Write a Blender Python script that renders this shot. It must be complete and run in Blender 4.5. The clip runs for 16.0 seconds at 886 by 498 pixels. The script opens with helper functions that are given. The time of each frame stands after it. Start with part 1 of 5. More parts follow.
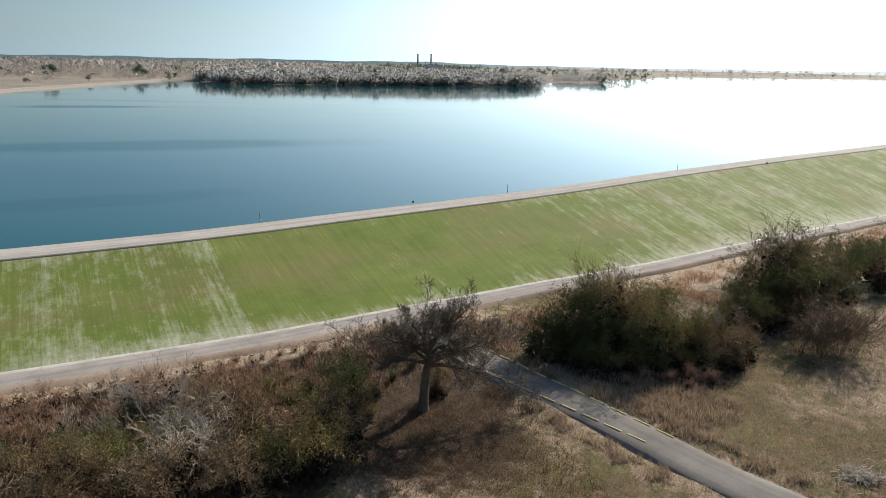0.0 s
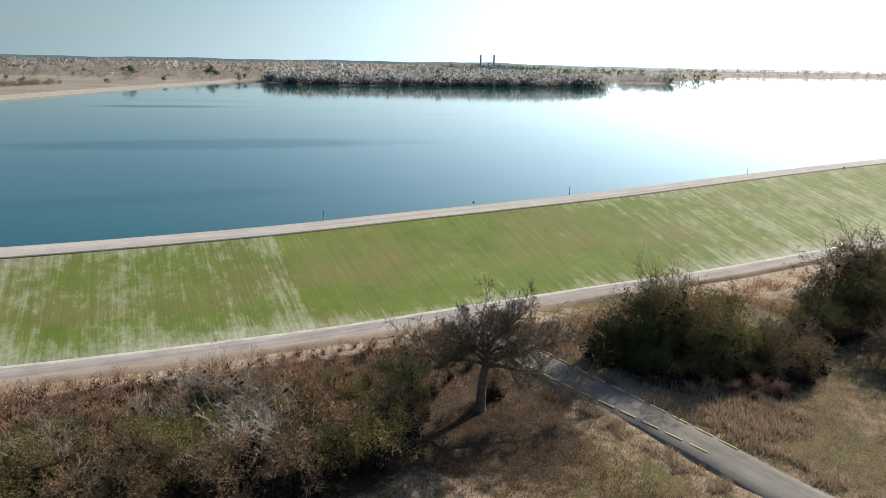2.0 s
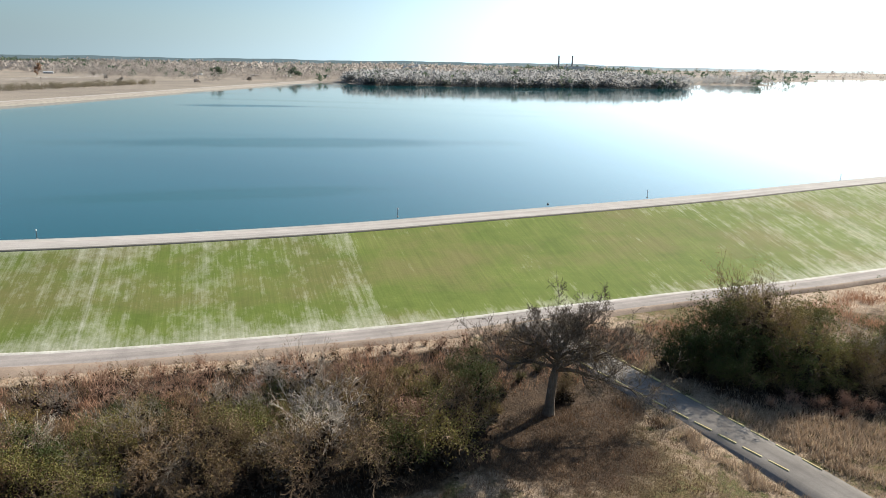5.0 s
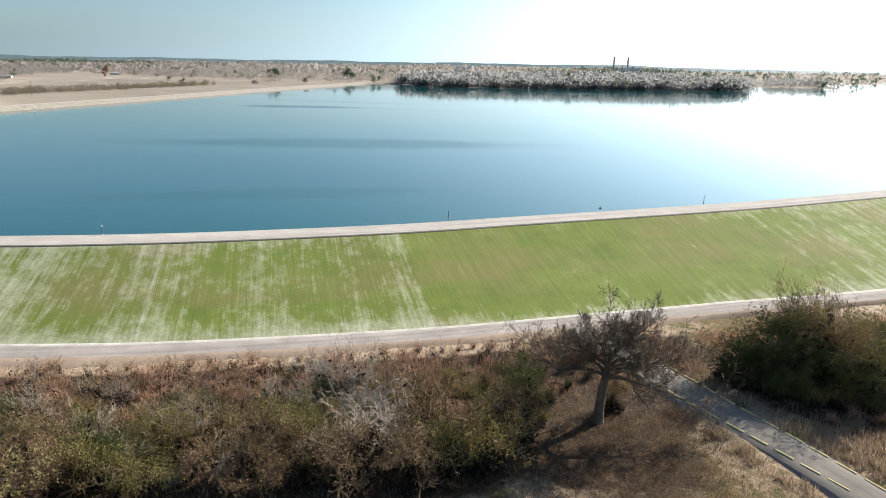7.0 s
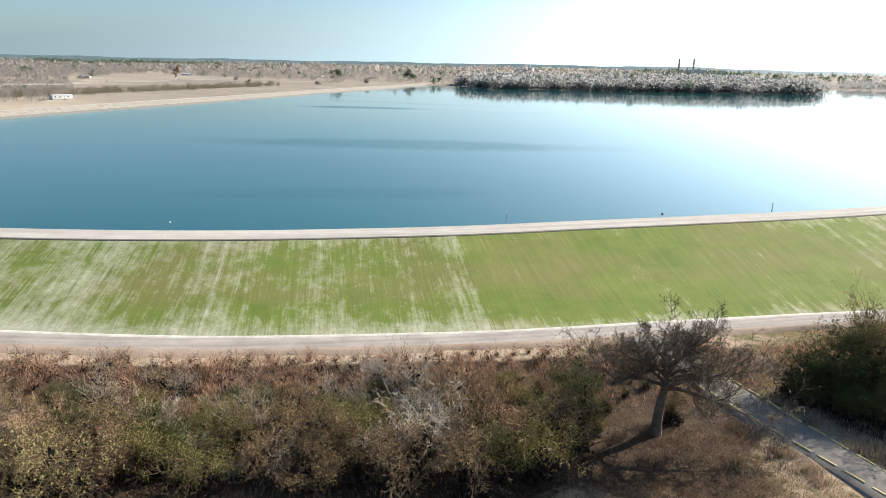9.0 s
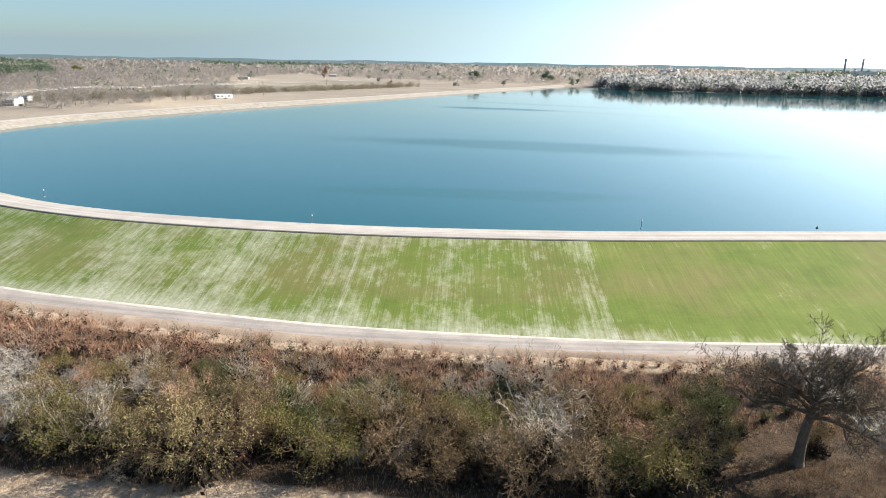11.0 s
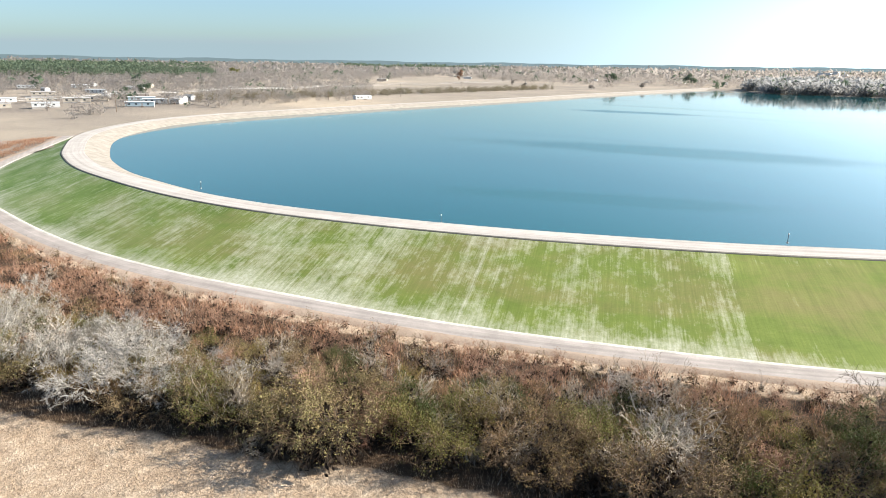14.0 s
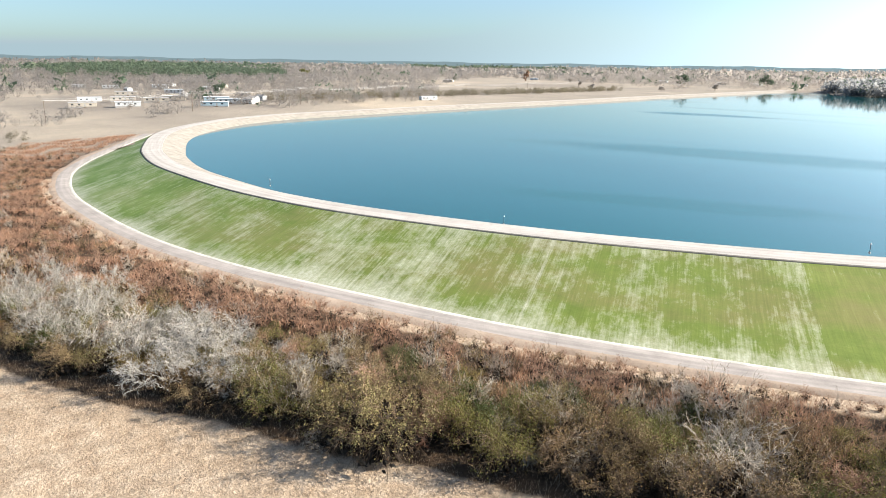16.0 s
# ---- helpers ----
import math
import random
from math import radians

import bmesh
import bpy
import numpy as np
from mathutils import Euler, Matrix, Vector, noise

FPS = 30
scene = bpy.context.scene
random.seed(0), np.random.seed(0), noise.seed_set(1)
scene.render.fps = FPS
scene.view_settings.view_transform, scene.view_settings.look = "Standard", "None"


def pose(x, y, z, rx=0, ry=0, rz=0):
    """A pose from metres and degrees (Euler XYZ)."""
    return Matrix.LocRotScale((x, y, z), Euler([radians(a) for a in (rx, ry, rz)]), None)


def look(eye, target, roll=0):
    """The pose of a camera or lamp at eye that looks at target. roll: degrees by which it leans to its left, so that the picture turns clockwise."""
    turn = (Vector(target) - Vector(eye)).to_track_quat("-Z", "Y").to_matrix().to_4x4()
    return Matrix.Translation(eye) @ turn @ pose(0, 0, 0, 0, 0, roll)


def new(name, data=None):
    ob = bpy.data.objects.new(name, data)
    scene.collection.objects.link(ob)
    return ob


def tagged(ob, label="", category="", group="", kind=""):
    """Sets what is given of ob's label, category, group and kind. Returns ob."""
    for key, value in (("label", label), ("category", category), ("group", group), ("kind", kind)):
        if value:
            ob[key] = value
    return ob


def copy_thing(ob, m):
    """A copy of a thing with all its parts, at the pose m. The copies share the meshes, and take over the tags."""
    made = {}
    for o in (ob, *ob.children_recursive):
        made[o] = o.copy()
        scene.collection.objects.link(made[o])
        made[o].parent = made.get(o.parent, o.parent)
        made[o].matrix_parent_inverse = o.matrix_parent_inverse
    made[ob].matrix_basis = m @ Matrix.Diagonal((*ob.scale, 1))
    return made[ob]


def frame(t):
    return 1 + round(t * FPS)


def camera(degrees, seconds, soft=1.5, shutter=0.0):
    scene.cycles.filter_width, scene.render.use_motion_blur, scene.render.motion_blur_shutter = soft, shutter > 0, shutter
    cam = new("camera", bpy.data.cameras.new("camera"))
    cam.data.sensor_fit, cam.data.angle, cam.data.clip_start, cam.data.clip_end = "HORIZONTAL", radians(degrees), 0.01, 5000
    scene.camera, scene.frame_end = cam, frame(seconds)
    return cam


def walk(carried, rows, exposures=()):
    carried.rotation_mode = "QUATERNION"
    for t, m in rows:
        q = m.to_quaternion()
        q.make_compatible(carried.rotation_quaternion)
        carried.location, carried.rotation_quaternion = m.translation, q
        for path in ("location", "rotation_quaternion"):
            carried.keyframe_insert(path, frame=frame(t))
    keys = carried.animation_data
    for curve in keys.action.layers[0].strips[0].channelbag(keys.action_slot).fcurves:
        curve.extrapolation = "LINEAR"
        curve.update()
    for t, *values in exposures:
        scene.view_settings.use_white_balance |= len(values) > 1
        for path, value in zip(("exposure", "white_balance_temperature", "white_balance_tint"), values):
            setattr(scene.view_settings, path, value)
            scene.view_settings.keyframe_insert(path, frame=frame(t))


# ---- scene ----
from itertools import product

# ------------------------------------------------------------- camera and walk
cam = camera(66.0, 16.0, soft=0.65)
PATH = [
    (0, (0.422, 0.182, 30.606), (0.398, 2.113, 30.086), 1.0),
    (0.5, (0.414, 0.172, 30.582), (0.328, 2.101, 30.061), 1.0),
    (1, (0.403, 0.168, 30.583), (0.274, 2.095, 30.062), 1.0),
    (1.5, (0.345, 0.078, 30.583), (0.179, 2.002, 30.063), 1.0),
    (2, (0.299, -0.036, 30.635), (0.103, 1.886, 30.114), 0.9),
    (2.5, (0.301, -0.021, 30.569), (0.072, 1.897, 30.048), 1.0),
    (3, (0.303, 0.037, 30.56), (0.039, 1.95, 30.039), 0.9),
    (3.5, (0.223, -0.025, 30.55), (-0.079, 1.882, 30.029), 0.9),
    (4, (0.282, -0.067, 30.512), (-0.054, 1.835, 29.991), 0.9),
    (6.5, (0.142, -0.017, 30.583), (-0.367, 1.846, 30.063), 0.9),
    (7, (0.143, -0.09, 30.661), (-0.401, 1.763, 30.142), 0.9),
    (7.5, (0.213, -0.087, 30.717), (-0.366, 1.756, 30.198), 0.9),
    (8, (0.15, -0.08, 30.712), (-0.464, 1.752, 30.193), 0.9),
    (8.5, (0.022, 0.006, 30.76), (-0.627, 1.825, 30.241), 0.9),
    (9, (-0.052, 0.014, 30.774), (-0.751, 1.815, 30.256), 1.0),
    (9.5, (-0.065, -0.023, 30.792), (-0.856, 1.739, 30.273), 1.0),
    (10, (-0.045, -0.012, 30.806), (-0.934, 1.703, 30.286), 0.9),
    (12.5, (-0.103, -0.098, 30.832), (-1.307, 1.411, 30.31), 1.0),
    (13, (-0.129, -0.103, 30.806), (-1.39, 1.358, 30.284), 0.9),
    (13.5, (-0.056, -0.118, 30.808), (-1.354, 1.312, 30.288), 0.9),
    (14, (-0.051, -0.157, 30.832), (-1.376, 1.248, 30.312), 0.9),
    (14.5, (-0.058, -0.164, 30.812), (-1.416, 1.21, 30.293), 0.9),
    (15, (-0.058, -0.155, 30.825), (-1.45, 1.184, 30.306), 0.9),
    (15.5, (-0.094, -0.128, 30.796), (-1.515, 1.18, 30.276), 0.8),
    (16, (-0.109, -0.14, 30.802), (-1.56, 1.135, 30.282), 0.9),
]
EXPOSURES = [(0, 0.45), (4, 0.78), (8.5, 1.06), (10, 1.18), (12.5, 1.38), (16, 1.45)]
walk(cam, [(t, look(eye, target, roll)) for t, eye, target, roll in PATH], EXPOSURES)

# ------------------------------------------------------------- sky, sun
SUN_AZ, SUN_EL = 37.0, 30.0          # degrees clockwise from +y, degrees up
world = bpy.data.worlds.new("world")
scene.world = world
world.use_nodes = True
wn = world.node_tree
sky = wn.nodes.new("ShaderNodeTexSky")
sky.sky_type, sky.sun_disc = "NISHITA", False
sky.sun_elevation, sky.sun_rotation = radians(SUN_EL), radians(SUN_AZ)
sky.air_density, sky.dust_density, sky.ozone_density, sky.altitude = 1.0, 1.2, 2.0, 120
tint = wn.nodes.new("ShaderNodeMix")                      # a thin, cool winter haze over the whole sky
tint.data_type, tint.blend_type = "RGBA", "MULTIPLY"
tint.inputs[0].default_value, tint.inputs[7].default_value = 1.0, (0.70, 0.88, 1.02, 1)
soften = wn.nodes.new("ShaderNodeHueSaturation")
soften.inputs["Saturation"].default_value = 0.8
wn.links.new(sky.outputs[0], soften.inputs["Color"])
wn.links.new(soften.outputs[0], tint.inputs[6])
up = wn.nodes.new("ShaderNodeSeparateXYZ")
wn.links.new(wn.nodes.new("ShaderNodeTexCoord").outputs["Generated"], up.inputs[0])
low_air = wn.nodes.new("ShaderNodeMapRange")               # the haze thins out upwards
low_air.interpolation_type = "SMOOTHSTEP"
for i, q in enumerate((0.0, 0.11, 1.0, 0.0)):
    low_air.inputs[1 + i].default_value = q
wn.links.new(up.outputs[2], low_air.inputs[0])
haze = wn.nodes.new("ShaderNodeMix")
haze.data_type, haze.blend_type = "RGBA", "LIGHTEN"
toward = wn.nodes.new("ShaderNodeVectorMath")              # and glows more towards the sun
toward.operation = "DOT_PRODUCT"
wn.links.new(wn.nodes.new("ShaderNodeTexCoord").outputs["Generated"], toward.inputs[0])
toward.inputs[1].default_value = (math.sin(radians(SUN_AZ)), math.cos(radians(SUN_AZ)), 0)
glow = wn.nodes.new("ShaderNodeMapRange")
glow.interpolation_type = "SMOOTHSTEP"
for i, q in enumerate((-0.1, 1.0, 1.0, 2.6)):
    glow.inputs[1 + i].default_value = q
wn.links.new(toward.outputs["Value"], glow.inputs[0])
tone = wn.nodes.new("ShaderNodeVectorMath")
tone.operation = "SCALE"
tone.inputs[0].default_value = (2.35, 3.15, 3.5)
wn.links.new(glow.outputs[0], tone.inputs["Scale"])
wn.links.new(tone.outputs[0], haze.inputs[7])
wn.links.new(low_air.outputs[0], haze.inputs[0])
wn.links.new(tint.outputs[2], haze.inputs[6])
ahead = wn.nodes.new("ShaderNodeMath")                     # the broad bright air around the sun
ahead.operation = "MAXIMUM"
ahead.inputs[1].default_value = 0.0
wn.links.new(toward.outputs["Value"], ahead.inputs[0])
wide = wn.nodes.new("ShaderNodeMath")
wide.operation = "POWER"
wide.inputs[1].default_value = 4.1
wn.links.new(ahead.outputs[0], wide.inputs[0])
wide_tone = wn.nodes.new("ShaderNodeVectorMath")
wide_tone.operation = "SCALE"
wide_tone.inputs[0].default_value = (13.5, 16.5, 18.5)
wn.links.new(wide.outputs[0], wide_tone.inputs["Scale"])
aureole = wn.nodes.new("ShaderNodeMix")
aureole.data_type, aureole.blend_type = "RGBA", "ADD"
aureole.inputs[0].default_value = 1.0
wn.links.new(haze.outputs[2], aureole.inputs[6])
wn.links.new(wide_tone.outputs[0], aureole.inputs[7])
wn.links.new(aureole.outputs[2], wn.nodes["Background"].inputs[0])
wn.nodes["Background"].inputs[1].default_value = 0.068
sun = new("sun", bpy.data.lights.new("sun", "SUN"))
sun.data.energy, sun.data.angle, sun.data.color = 5.0, radians(0.6), (1.0, 0.90, 0.755)
a, e = radians(SUN_AZ), radians(SUN_EL)
sun.matrix_world = look((math.sin(a) * math.cos(e) * 300, math.cos(a) * math.cos(e) * 300, math.sin(e) * 300), (0, 0, 0))

# ------------------------------------------------------------- plan: levels and lines
WATER, CREST = 5.0, 7.0
ROAD_W, CREST_W, BATTER = 4.2, 5.2, 3.0       # toe road, crest road, slope of the turf (run for one of rise)


def smooth_line(points, step):
    """A Catmull-Rom line through plan points, sampled about every step metres."""
    p = [Vector(q) for q in points]
    p = [2 * p[0] - p[1]] + p + [2 * p[-1] - p[-2]]
    out = []
    for i in range(1, len(p) - 2):
        n = max(1, round((p[i + 1] - p[i]).length / step))
        for j in range(n):
            t = j / n
            out.append(0.5 * (2 * p[i] + (p[i + 1] - p[i - 1]) * t + (2 * p[i - 1] - 5 * p[i] + 4 * p[i + 1] - p[i + 2]) * t * t
                              + (3 * p[i] - p[i - 1] - 3 * p[i + 1] + p[i + 2]) * t ** 3))
    return out + [p[-2]]


# outer edge of the dam's crest, from the far end beyond the oak round the bend to the north
CREST_LINE = smooth_line([(330, 368), (220, 286), (140, 224.6), (94, 190.5), (52.3, 157.2), (22.4, 132.2), (0.4, 115.7), (-17, 103.1), (-31, 92.8), (-46, 83.4),
                          (-61, 75.0), (-77, 67.6), (-95.6, 60.6), (-111, 56.8), (-127, 54.7), (-147, 54.2), (-167, 55), (-186, 58.6), (-204, 64.2), (-237, 78.4),
                          (-262, 96), (-288, 125), (-304, 160), (-313, 210), (-324, 290), (-335, 409), (-360, 624), (-386, 920)], 3.0)
_c = np.array([tuple(q) for q in CREST_LINE])
_t = np.gradient(_c, axis=0)
_t /= np.linalg.norm(_t, axis=1)[:, None]
CREST_N = np.stack([-_t[:, 1], _t[:, 0]], 1)          # away from the water
CREST_S = np.concatenate([[0], np.cumsum(np.linalg.norm(np.diff(_c, axis=0), axis=1))])
CREST_P = _c


def along(x, y):
    """Metres along the dam of the crest point nearest to a plan point."""
    return float(CREST_S[np.argmin((CREST_P[:, 0] - x) ** 2 + (CREST_P[:, 1] - y) ** 2)])


def base_level(x, y):
    """Natural ground in front of the dam: it falls gently along the valley."""
    x, y = np.asarray(x, float), np.asarray(y, float)
    flat = np.interp(x, [-270, -215, -175, -128, -100, -80, -60, -40, 0, 90, 260], [3.0, 1.2, 1.15, 1.1, 1.0, 0.8, 0.4, 0.12, -0.5, -2.6, -4.5])
    return flat + (6.75 - flat) * np.exp(-((x + 240) ** 2 + (y - 78) ** 2) / 20.0 ** 2)      # a ramp climbs to the crest at the bend


PLOT_A, PLOT_B = along(-32.7, 89.3), along(-60.3, 72.5)

# ------------------------------------------------------------- materials
def material(name, rough=0.9, spec=0.3):
    m = bpy.data.materials.new(name)
    m.use_nodes = True
    n, l = m.node_tree.nodes, m.node_tree.links
    b = n["Principled BSDF"]
    b.inputs["Roughness"].default_value = rough
    b.inputs["Specular IOR Level"].default_value = spec
    return m, n, l, b


def node(n, kind, **sets):
    q = n.new(kind)
    for k, v in sets.items():
        q.inputs[k.replace("_", " ")].default_value = v
    return q


def ramp(n, l, src, stops, constant=False):
    r = n.new("ShaderNodeValToRGB")
    el = r.color_ramp.elements
    el[0].position, el[0].color = stops[0][0], (*stops[0][1], 1)
    el[1].position, el[1].color = stops[-1][0], (*stops[-1][1], 1)
    for p, c in stops[1:-1]:
        q = el.new(p)
        q.color = (*c, 1)
    if constant:
        r.color_ramp.interpolation = "CONSTANT"
    l.new(src, r.inputs[0])
    return r.outputs[0]


def grey(v):
    return (v, v, v)


def mix(n, l, fac, a, b, blend="MIX"):
    q = n.new("ShaderNodeMix")
    q.data_type, q.blend_type = "RGBA", blend
    for s, v in ((q.inputs[0], fac), (q.inputs[6], a), (q.inputs[7], b)):
        if isinstance(v, (int, float)):
            s.default_value = v
        elif isinstance(v, tuple):
            s.default_value = (*v, 1)
        else:
            l.new(v, s)
    return q.outputs[2]


def maths(n, l, op, a, b=0.0):
    q = n.new("ShaderNodeMath")
    q.operation = op
    for s, v in ((q.inputs[0], a), (q.inputs[1], b)):
        if isinstance(v, (int, float)):
            s.default_value = v
        else:
            l.new(v, s)
    return q.outputs[0]


def coords(n, l, kind="Object", scale=(1, 1, 1), turn=0.0):
    c = n.new("ShaderNodeTexCoord")
    m = n.new("ShaderNodeMapping")
    m.inputs["Scale"].default_value = scale
    m.inputs["Rotation"].default_value = (0, 0, radians(turn))
    l.new(c.outputs[kind], m.inputs[0])
    return m.outputs[0]


def noisy(n, l, vec, scale, detail=5, rough=0.6, distort=0.0):
    q = node(n, "ShaderNodeTexNoise", Scale=scale, Detail=detail, Roughness=rough, Distortion=distort)
    l.new(vec, q.inputs["Vector"])
    return q.outputs[0]


def bump(n, l, b, height, strength, distance):
    q = node(n, "ShaderNodeBump", Strength=strength, Distance=distance)
    l.new(height, q.inputs["Height"])
    l.new(q.outputs[0], b.inputs["Normal"])


def surface(name, c1, c2, scale, fine, rough=0.9, strength=0.4, dist=0.03, spec=0.25, per_object=0.0, c3=None):
    """Two-scale mottled material in object space."""
    m, n, l, b = material(name, rough, spec)
    v = coords(n, l)
    big = noisy(n, l, v, scale, 6, 0.65)
    small = noisy(n, l, v, fine, 4, 0.7)
    stops = [(0.3, c1), (0.7, c2)] if c3 is None else [(0.28, c1), (0.5, c2), (0.72, c3)]
    col = ramp(n, l, big, stops)
    col = mix(n, l, 0.55, col, ramp(n, l, small, [(0.25, grey(0.45)), (0.75, grey(1.0))]), "MULTIPLY")
    if per_object:
        oi = n.new("ShaderNodeObjectInfo")
        k = ramp(n, l, oi.outputs["Random"], [(0, grey(1 - per_object)), (1, grey(1.0))])
        col = mix(n, l, 1.0, col, k, "MULTIPLY")
    l.new(col, b.inputs["Base Color"])
    bump(n, l, b, small, strength, dist)
    return m


def leafy(name, stops, translucent=0.35, vary=0.35):
    """Leaves or twigs: colour by island and by object, with some light passing through."""
    m, n, l, b = material(name, 0.75, 0.2)
    g = n.new("ShaderNodeNewGeometry")
    oi = n.new("ShaderNodeObjectInfo")
    r = maths(n, l, "FRACT", maths(n, l, "ADD", maths(n, l, "MULTIPLY", g.outputs["Random Per Island"], vary),
                                   maths(n, l, "MULTIPLY", oi.outputs["Random"], 1 - vary)))
    col = ramp(n, l, r, stops)
    l.new(col, b.inputs["Base Color"])
    t = n.new("ShaderNodeBsdfTranslucent")
    l.new(col, t.inputs[0])
    mx = n.new("ShaderNodeMixShader")
    mx.inputs[0].default_value = translucent
    l.new(b.outputs[0], mx.inputs[1])
    l.new(t.outputs[0], mx.inputs[2])
    l.new(mx.outputs[0], n["Material Output"].inputs[0])
    return m


def ground_material():
    """Dry mown grass, with leaf litter and painted shade at the brush, green growth and bare fields, by zone attributes
    of the sheet.
    """
    m, n, l, b = material("dry_grass_ground", 0.95, 0.15)
    v = coords(n, l)
    big = noisy(n, l, v, 0.05, 5, 0.6)
    mid = noisy(n, l, v, 0.55, 6, 0.7)
    fine = noisy(n, l, v, 4.0, 5, 0.75)
    mow = noisy(n, l, coords(n, l, scale=(0.9, 0.06, 1), turn=35), 1.0, 4, 0.6)
    dry = ramp(n, l, mid, [(0.25, (0.31, 0.225, 0.155)), (0.5, (0.47, 0.365, 0.265)), (0.75, (0.61, 0.50, 0.385))])
    dry = mix(n, l, 0.5, dry, ramp(n, l, mow, [(0.3, grey(0.6)), (0.7, grey(1.1))]), "MULTIPLY")
    green = ramp(n, l, mid, [(0.3, (0.095, 0.072, 0.034)), (0.5, (0.175, 0.130, 0.064)), (0.62, (0.135, 0.135, 0.055)), (0.8, (0.31, 0.225, 0.135))])
    # leaf-litter brown, darkened to carry the shade below the brush as well
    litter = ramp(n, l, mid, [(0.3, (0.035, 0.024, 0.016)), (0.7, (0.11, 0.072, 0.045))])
    far = ramp(n, l, noisy(n, l, v, 0.006, 6, 0.65), [(0.38, (0.23, 0.20, 0.17)), (0.54, (0.31, 0.268, 0.22)), (0.70, (0.44, 0.37, 0.285))])

    def zone(name, soft=0.35):
        a = n.new("ShaderNodeAttribute")
        a.attribute_name = name
        s = maths(n, l, "ADD", a.outputs["Fac"], maths(n, l, "MULTIPLY", maths(n, l, "SUBTRACT", mid, 0.5), soft * 2.2))
        return ramp(n, l, s, [(0.38, grey(0)), (0.62, grey(1))])
    col = mix(n, l, zone("green_zone", 0.6), dry, green)
    col = mix(n, l, zone("litter_shade_zone"), col, litter)
    col = mix(n, l, zone("far_zone", 0.1), col, far)
    col = mix(n, l, 0.6, col, ramp(n, l, fine, [(0.34, grey(0.30)), (0.6, grey(1.15))]), "MULTIPLY")
    l.new(col, b.inputs["Base Color"])
    bump(n, l, b, maths(n, l, "ADD", fine, maths(n, l, "MULTIPLY", mid, 2.0)), 1.0, 0.22)
    return m


def slope_material():
    """Young mown turf on the embankment: streaks run up and down the slope; UV is metres along and across."""
    m, n, l, b = material("embankment_turf", 0.9, 0.2)
    uv = n.new("ShaderNodeUVMap")
    sep = n.new("ShaderNodeSeparateXYZ")
    l.new(uv.outputs[0], sep.inputs[0])

    def mapped(scale, offset=0.0):
        q = n.new("ShaderNodeMapping")
        q.inputs["Scale"].default_value = (*scale, 1)
        q.inputs["Location"].default_value = (offset, offset * 0.7, offset)
        l.new(uv.outputs[0], q.inputs[0])
        return q.outputs[0]
    wide = noisy(n, l, mapped((0.11, 0.025)), 1.0, 4, 0.6)
    streak = noisy(n, l, mapped((0.75, 0.022), 7), 1.0, 5, 0.7)
    thin = noisy(n, l, mapped((3.2, 0.16), 3), 1.0, 4, 0.75)
    blot = noisy(n, l, mapped((0.10, 0.14), 12), 1.0, 7, 0.7)
    fine = noisy(n, l, mapped((2.2, 2.2), 2), 1.0, 5, 0.75)
    along = sep.outputs[0]
    green = ramp(n, l, blot, [(0.25, (0.100, 0.150, 0.027)), (0.5, (0.158, 0.208, 0.042)), (0.78, (0.225, 0.258, 0.070))])
    tired = noisy(n, l, mapped((0.05, 0.09), 21), 1.0, 6, 0.65)
    fresh = n.new("ShaderNodeMapRange")                    # the youngest turf, towards the bend, is a lighter green
    l.new(sep.outputs[0], fresh.inputs[0])
    for i, q in enumerate((PLOT_B + 30, PLOT_B + 110, 0.0, 0.8)):
        fresh.inputs[1 + i].default_value = q
    green = mix(n, l, fresh.outputs[0], green, ramp(n, l, blot, [(0.3, (0.115, 0.205, 0.048)), (0.7, (0.21, 0.305, 0.105))]))
    green = mix(n, l, ramp(n, l, tired, [(0.46, grey(0)), (0.66, grey(0.8))]), green, mix(n, l, fresh.outputs[0], (0.215, 0.195, 0.075), (0.26, 0.33, 0.15)))
    green = mix(n, l, 0.5, green, ramp(n, l, streak, [(0.3, grey(0.72)), (0.7, grey(1.15))]), "MULTIPLY")
    pale = ramp(n, l, fine, [(0.3, (0.36, 0.37, 0.25)), (0.7, (0.60, 0.59, 0.49))])
    # how bare the turf is: much on one stretch of plots, little on the fresh plots and far along
    def step(src, lo, hi, a, b):
        q = n.new("ShaderNodeMapRange")
        q.interpolation_type = "SMOOTHSTEP"
        l.new(src, q.inputs[0])
        for i, val in enumerate((lo, hi, a, b)):
            q.inputs[1 + i].default_value = val
        return q.outputs[0]
    ragged = maths(n, l, "ADD", along, maths(n, l, "MULTIPLY", maths(n, l, "SUBTRACT", thin, 0.5), 1.2))
    bare = maths(n, l, "ADD", step(along, PLOT_A - 75, PLOT_A - 40, 0.30, 0.0), step(ragged, PLOT_A - 0.3, PLOT_A + 0.3, 0.0, 0.33))
    bare = maths(n, l, "ADD", bare, step(along, PLOT_A + 3, PLOT_A + 15, 0.0, -0.08))
    bare = maths(n, l, "ADD", bare, step(ragged, PLOT_B - 0.2, PLOT_B + 0.3, 0.0, 0.16))
    bare = maths(n, l, "ADD", bare, step(along, PLOT_B + 14, PLOT_B + 55, 0.0, -0.14))
    line = step(maths(n, l, "ABSOLUTE", maths(n, l, "SUBTRACT", maths(n, l, "ADD", along, maths(n, l, "MULTIPLY", wide, 1.5)), PLOT_B + 0.75)), 0.08, 0.32, 0.20, 0.0)
    bare = maths(n, l, "ADD", bare, line)
    k = maths(n, l, "ADD", maths(n, l, "MULTIPLY", wide, 0.62), maths(n, l, "MULTIPLY", streak, 0.46))
    k = maths(n, l, "ADD", k, maths(n, l, "MULTIPLY", thin, 0.3))
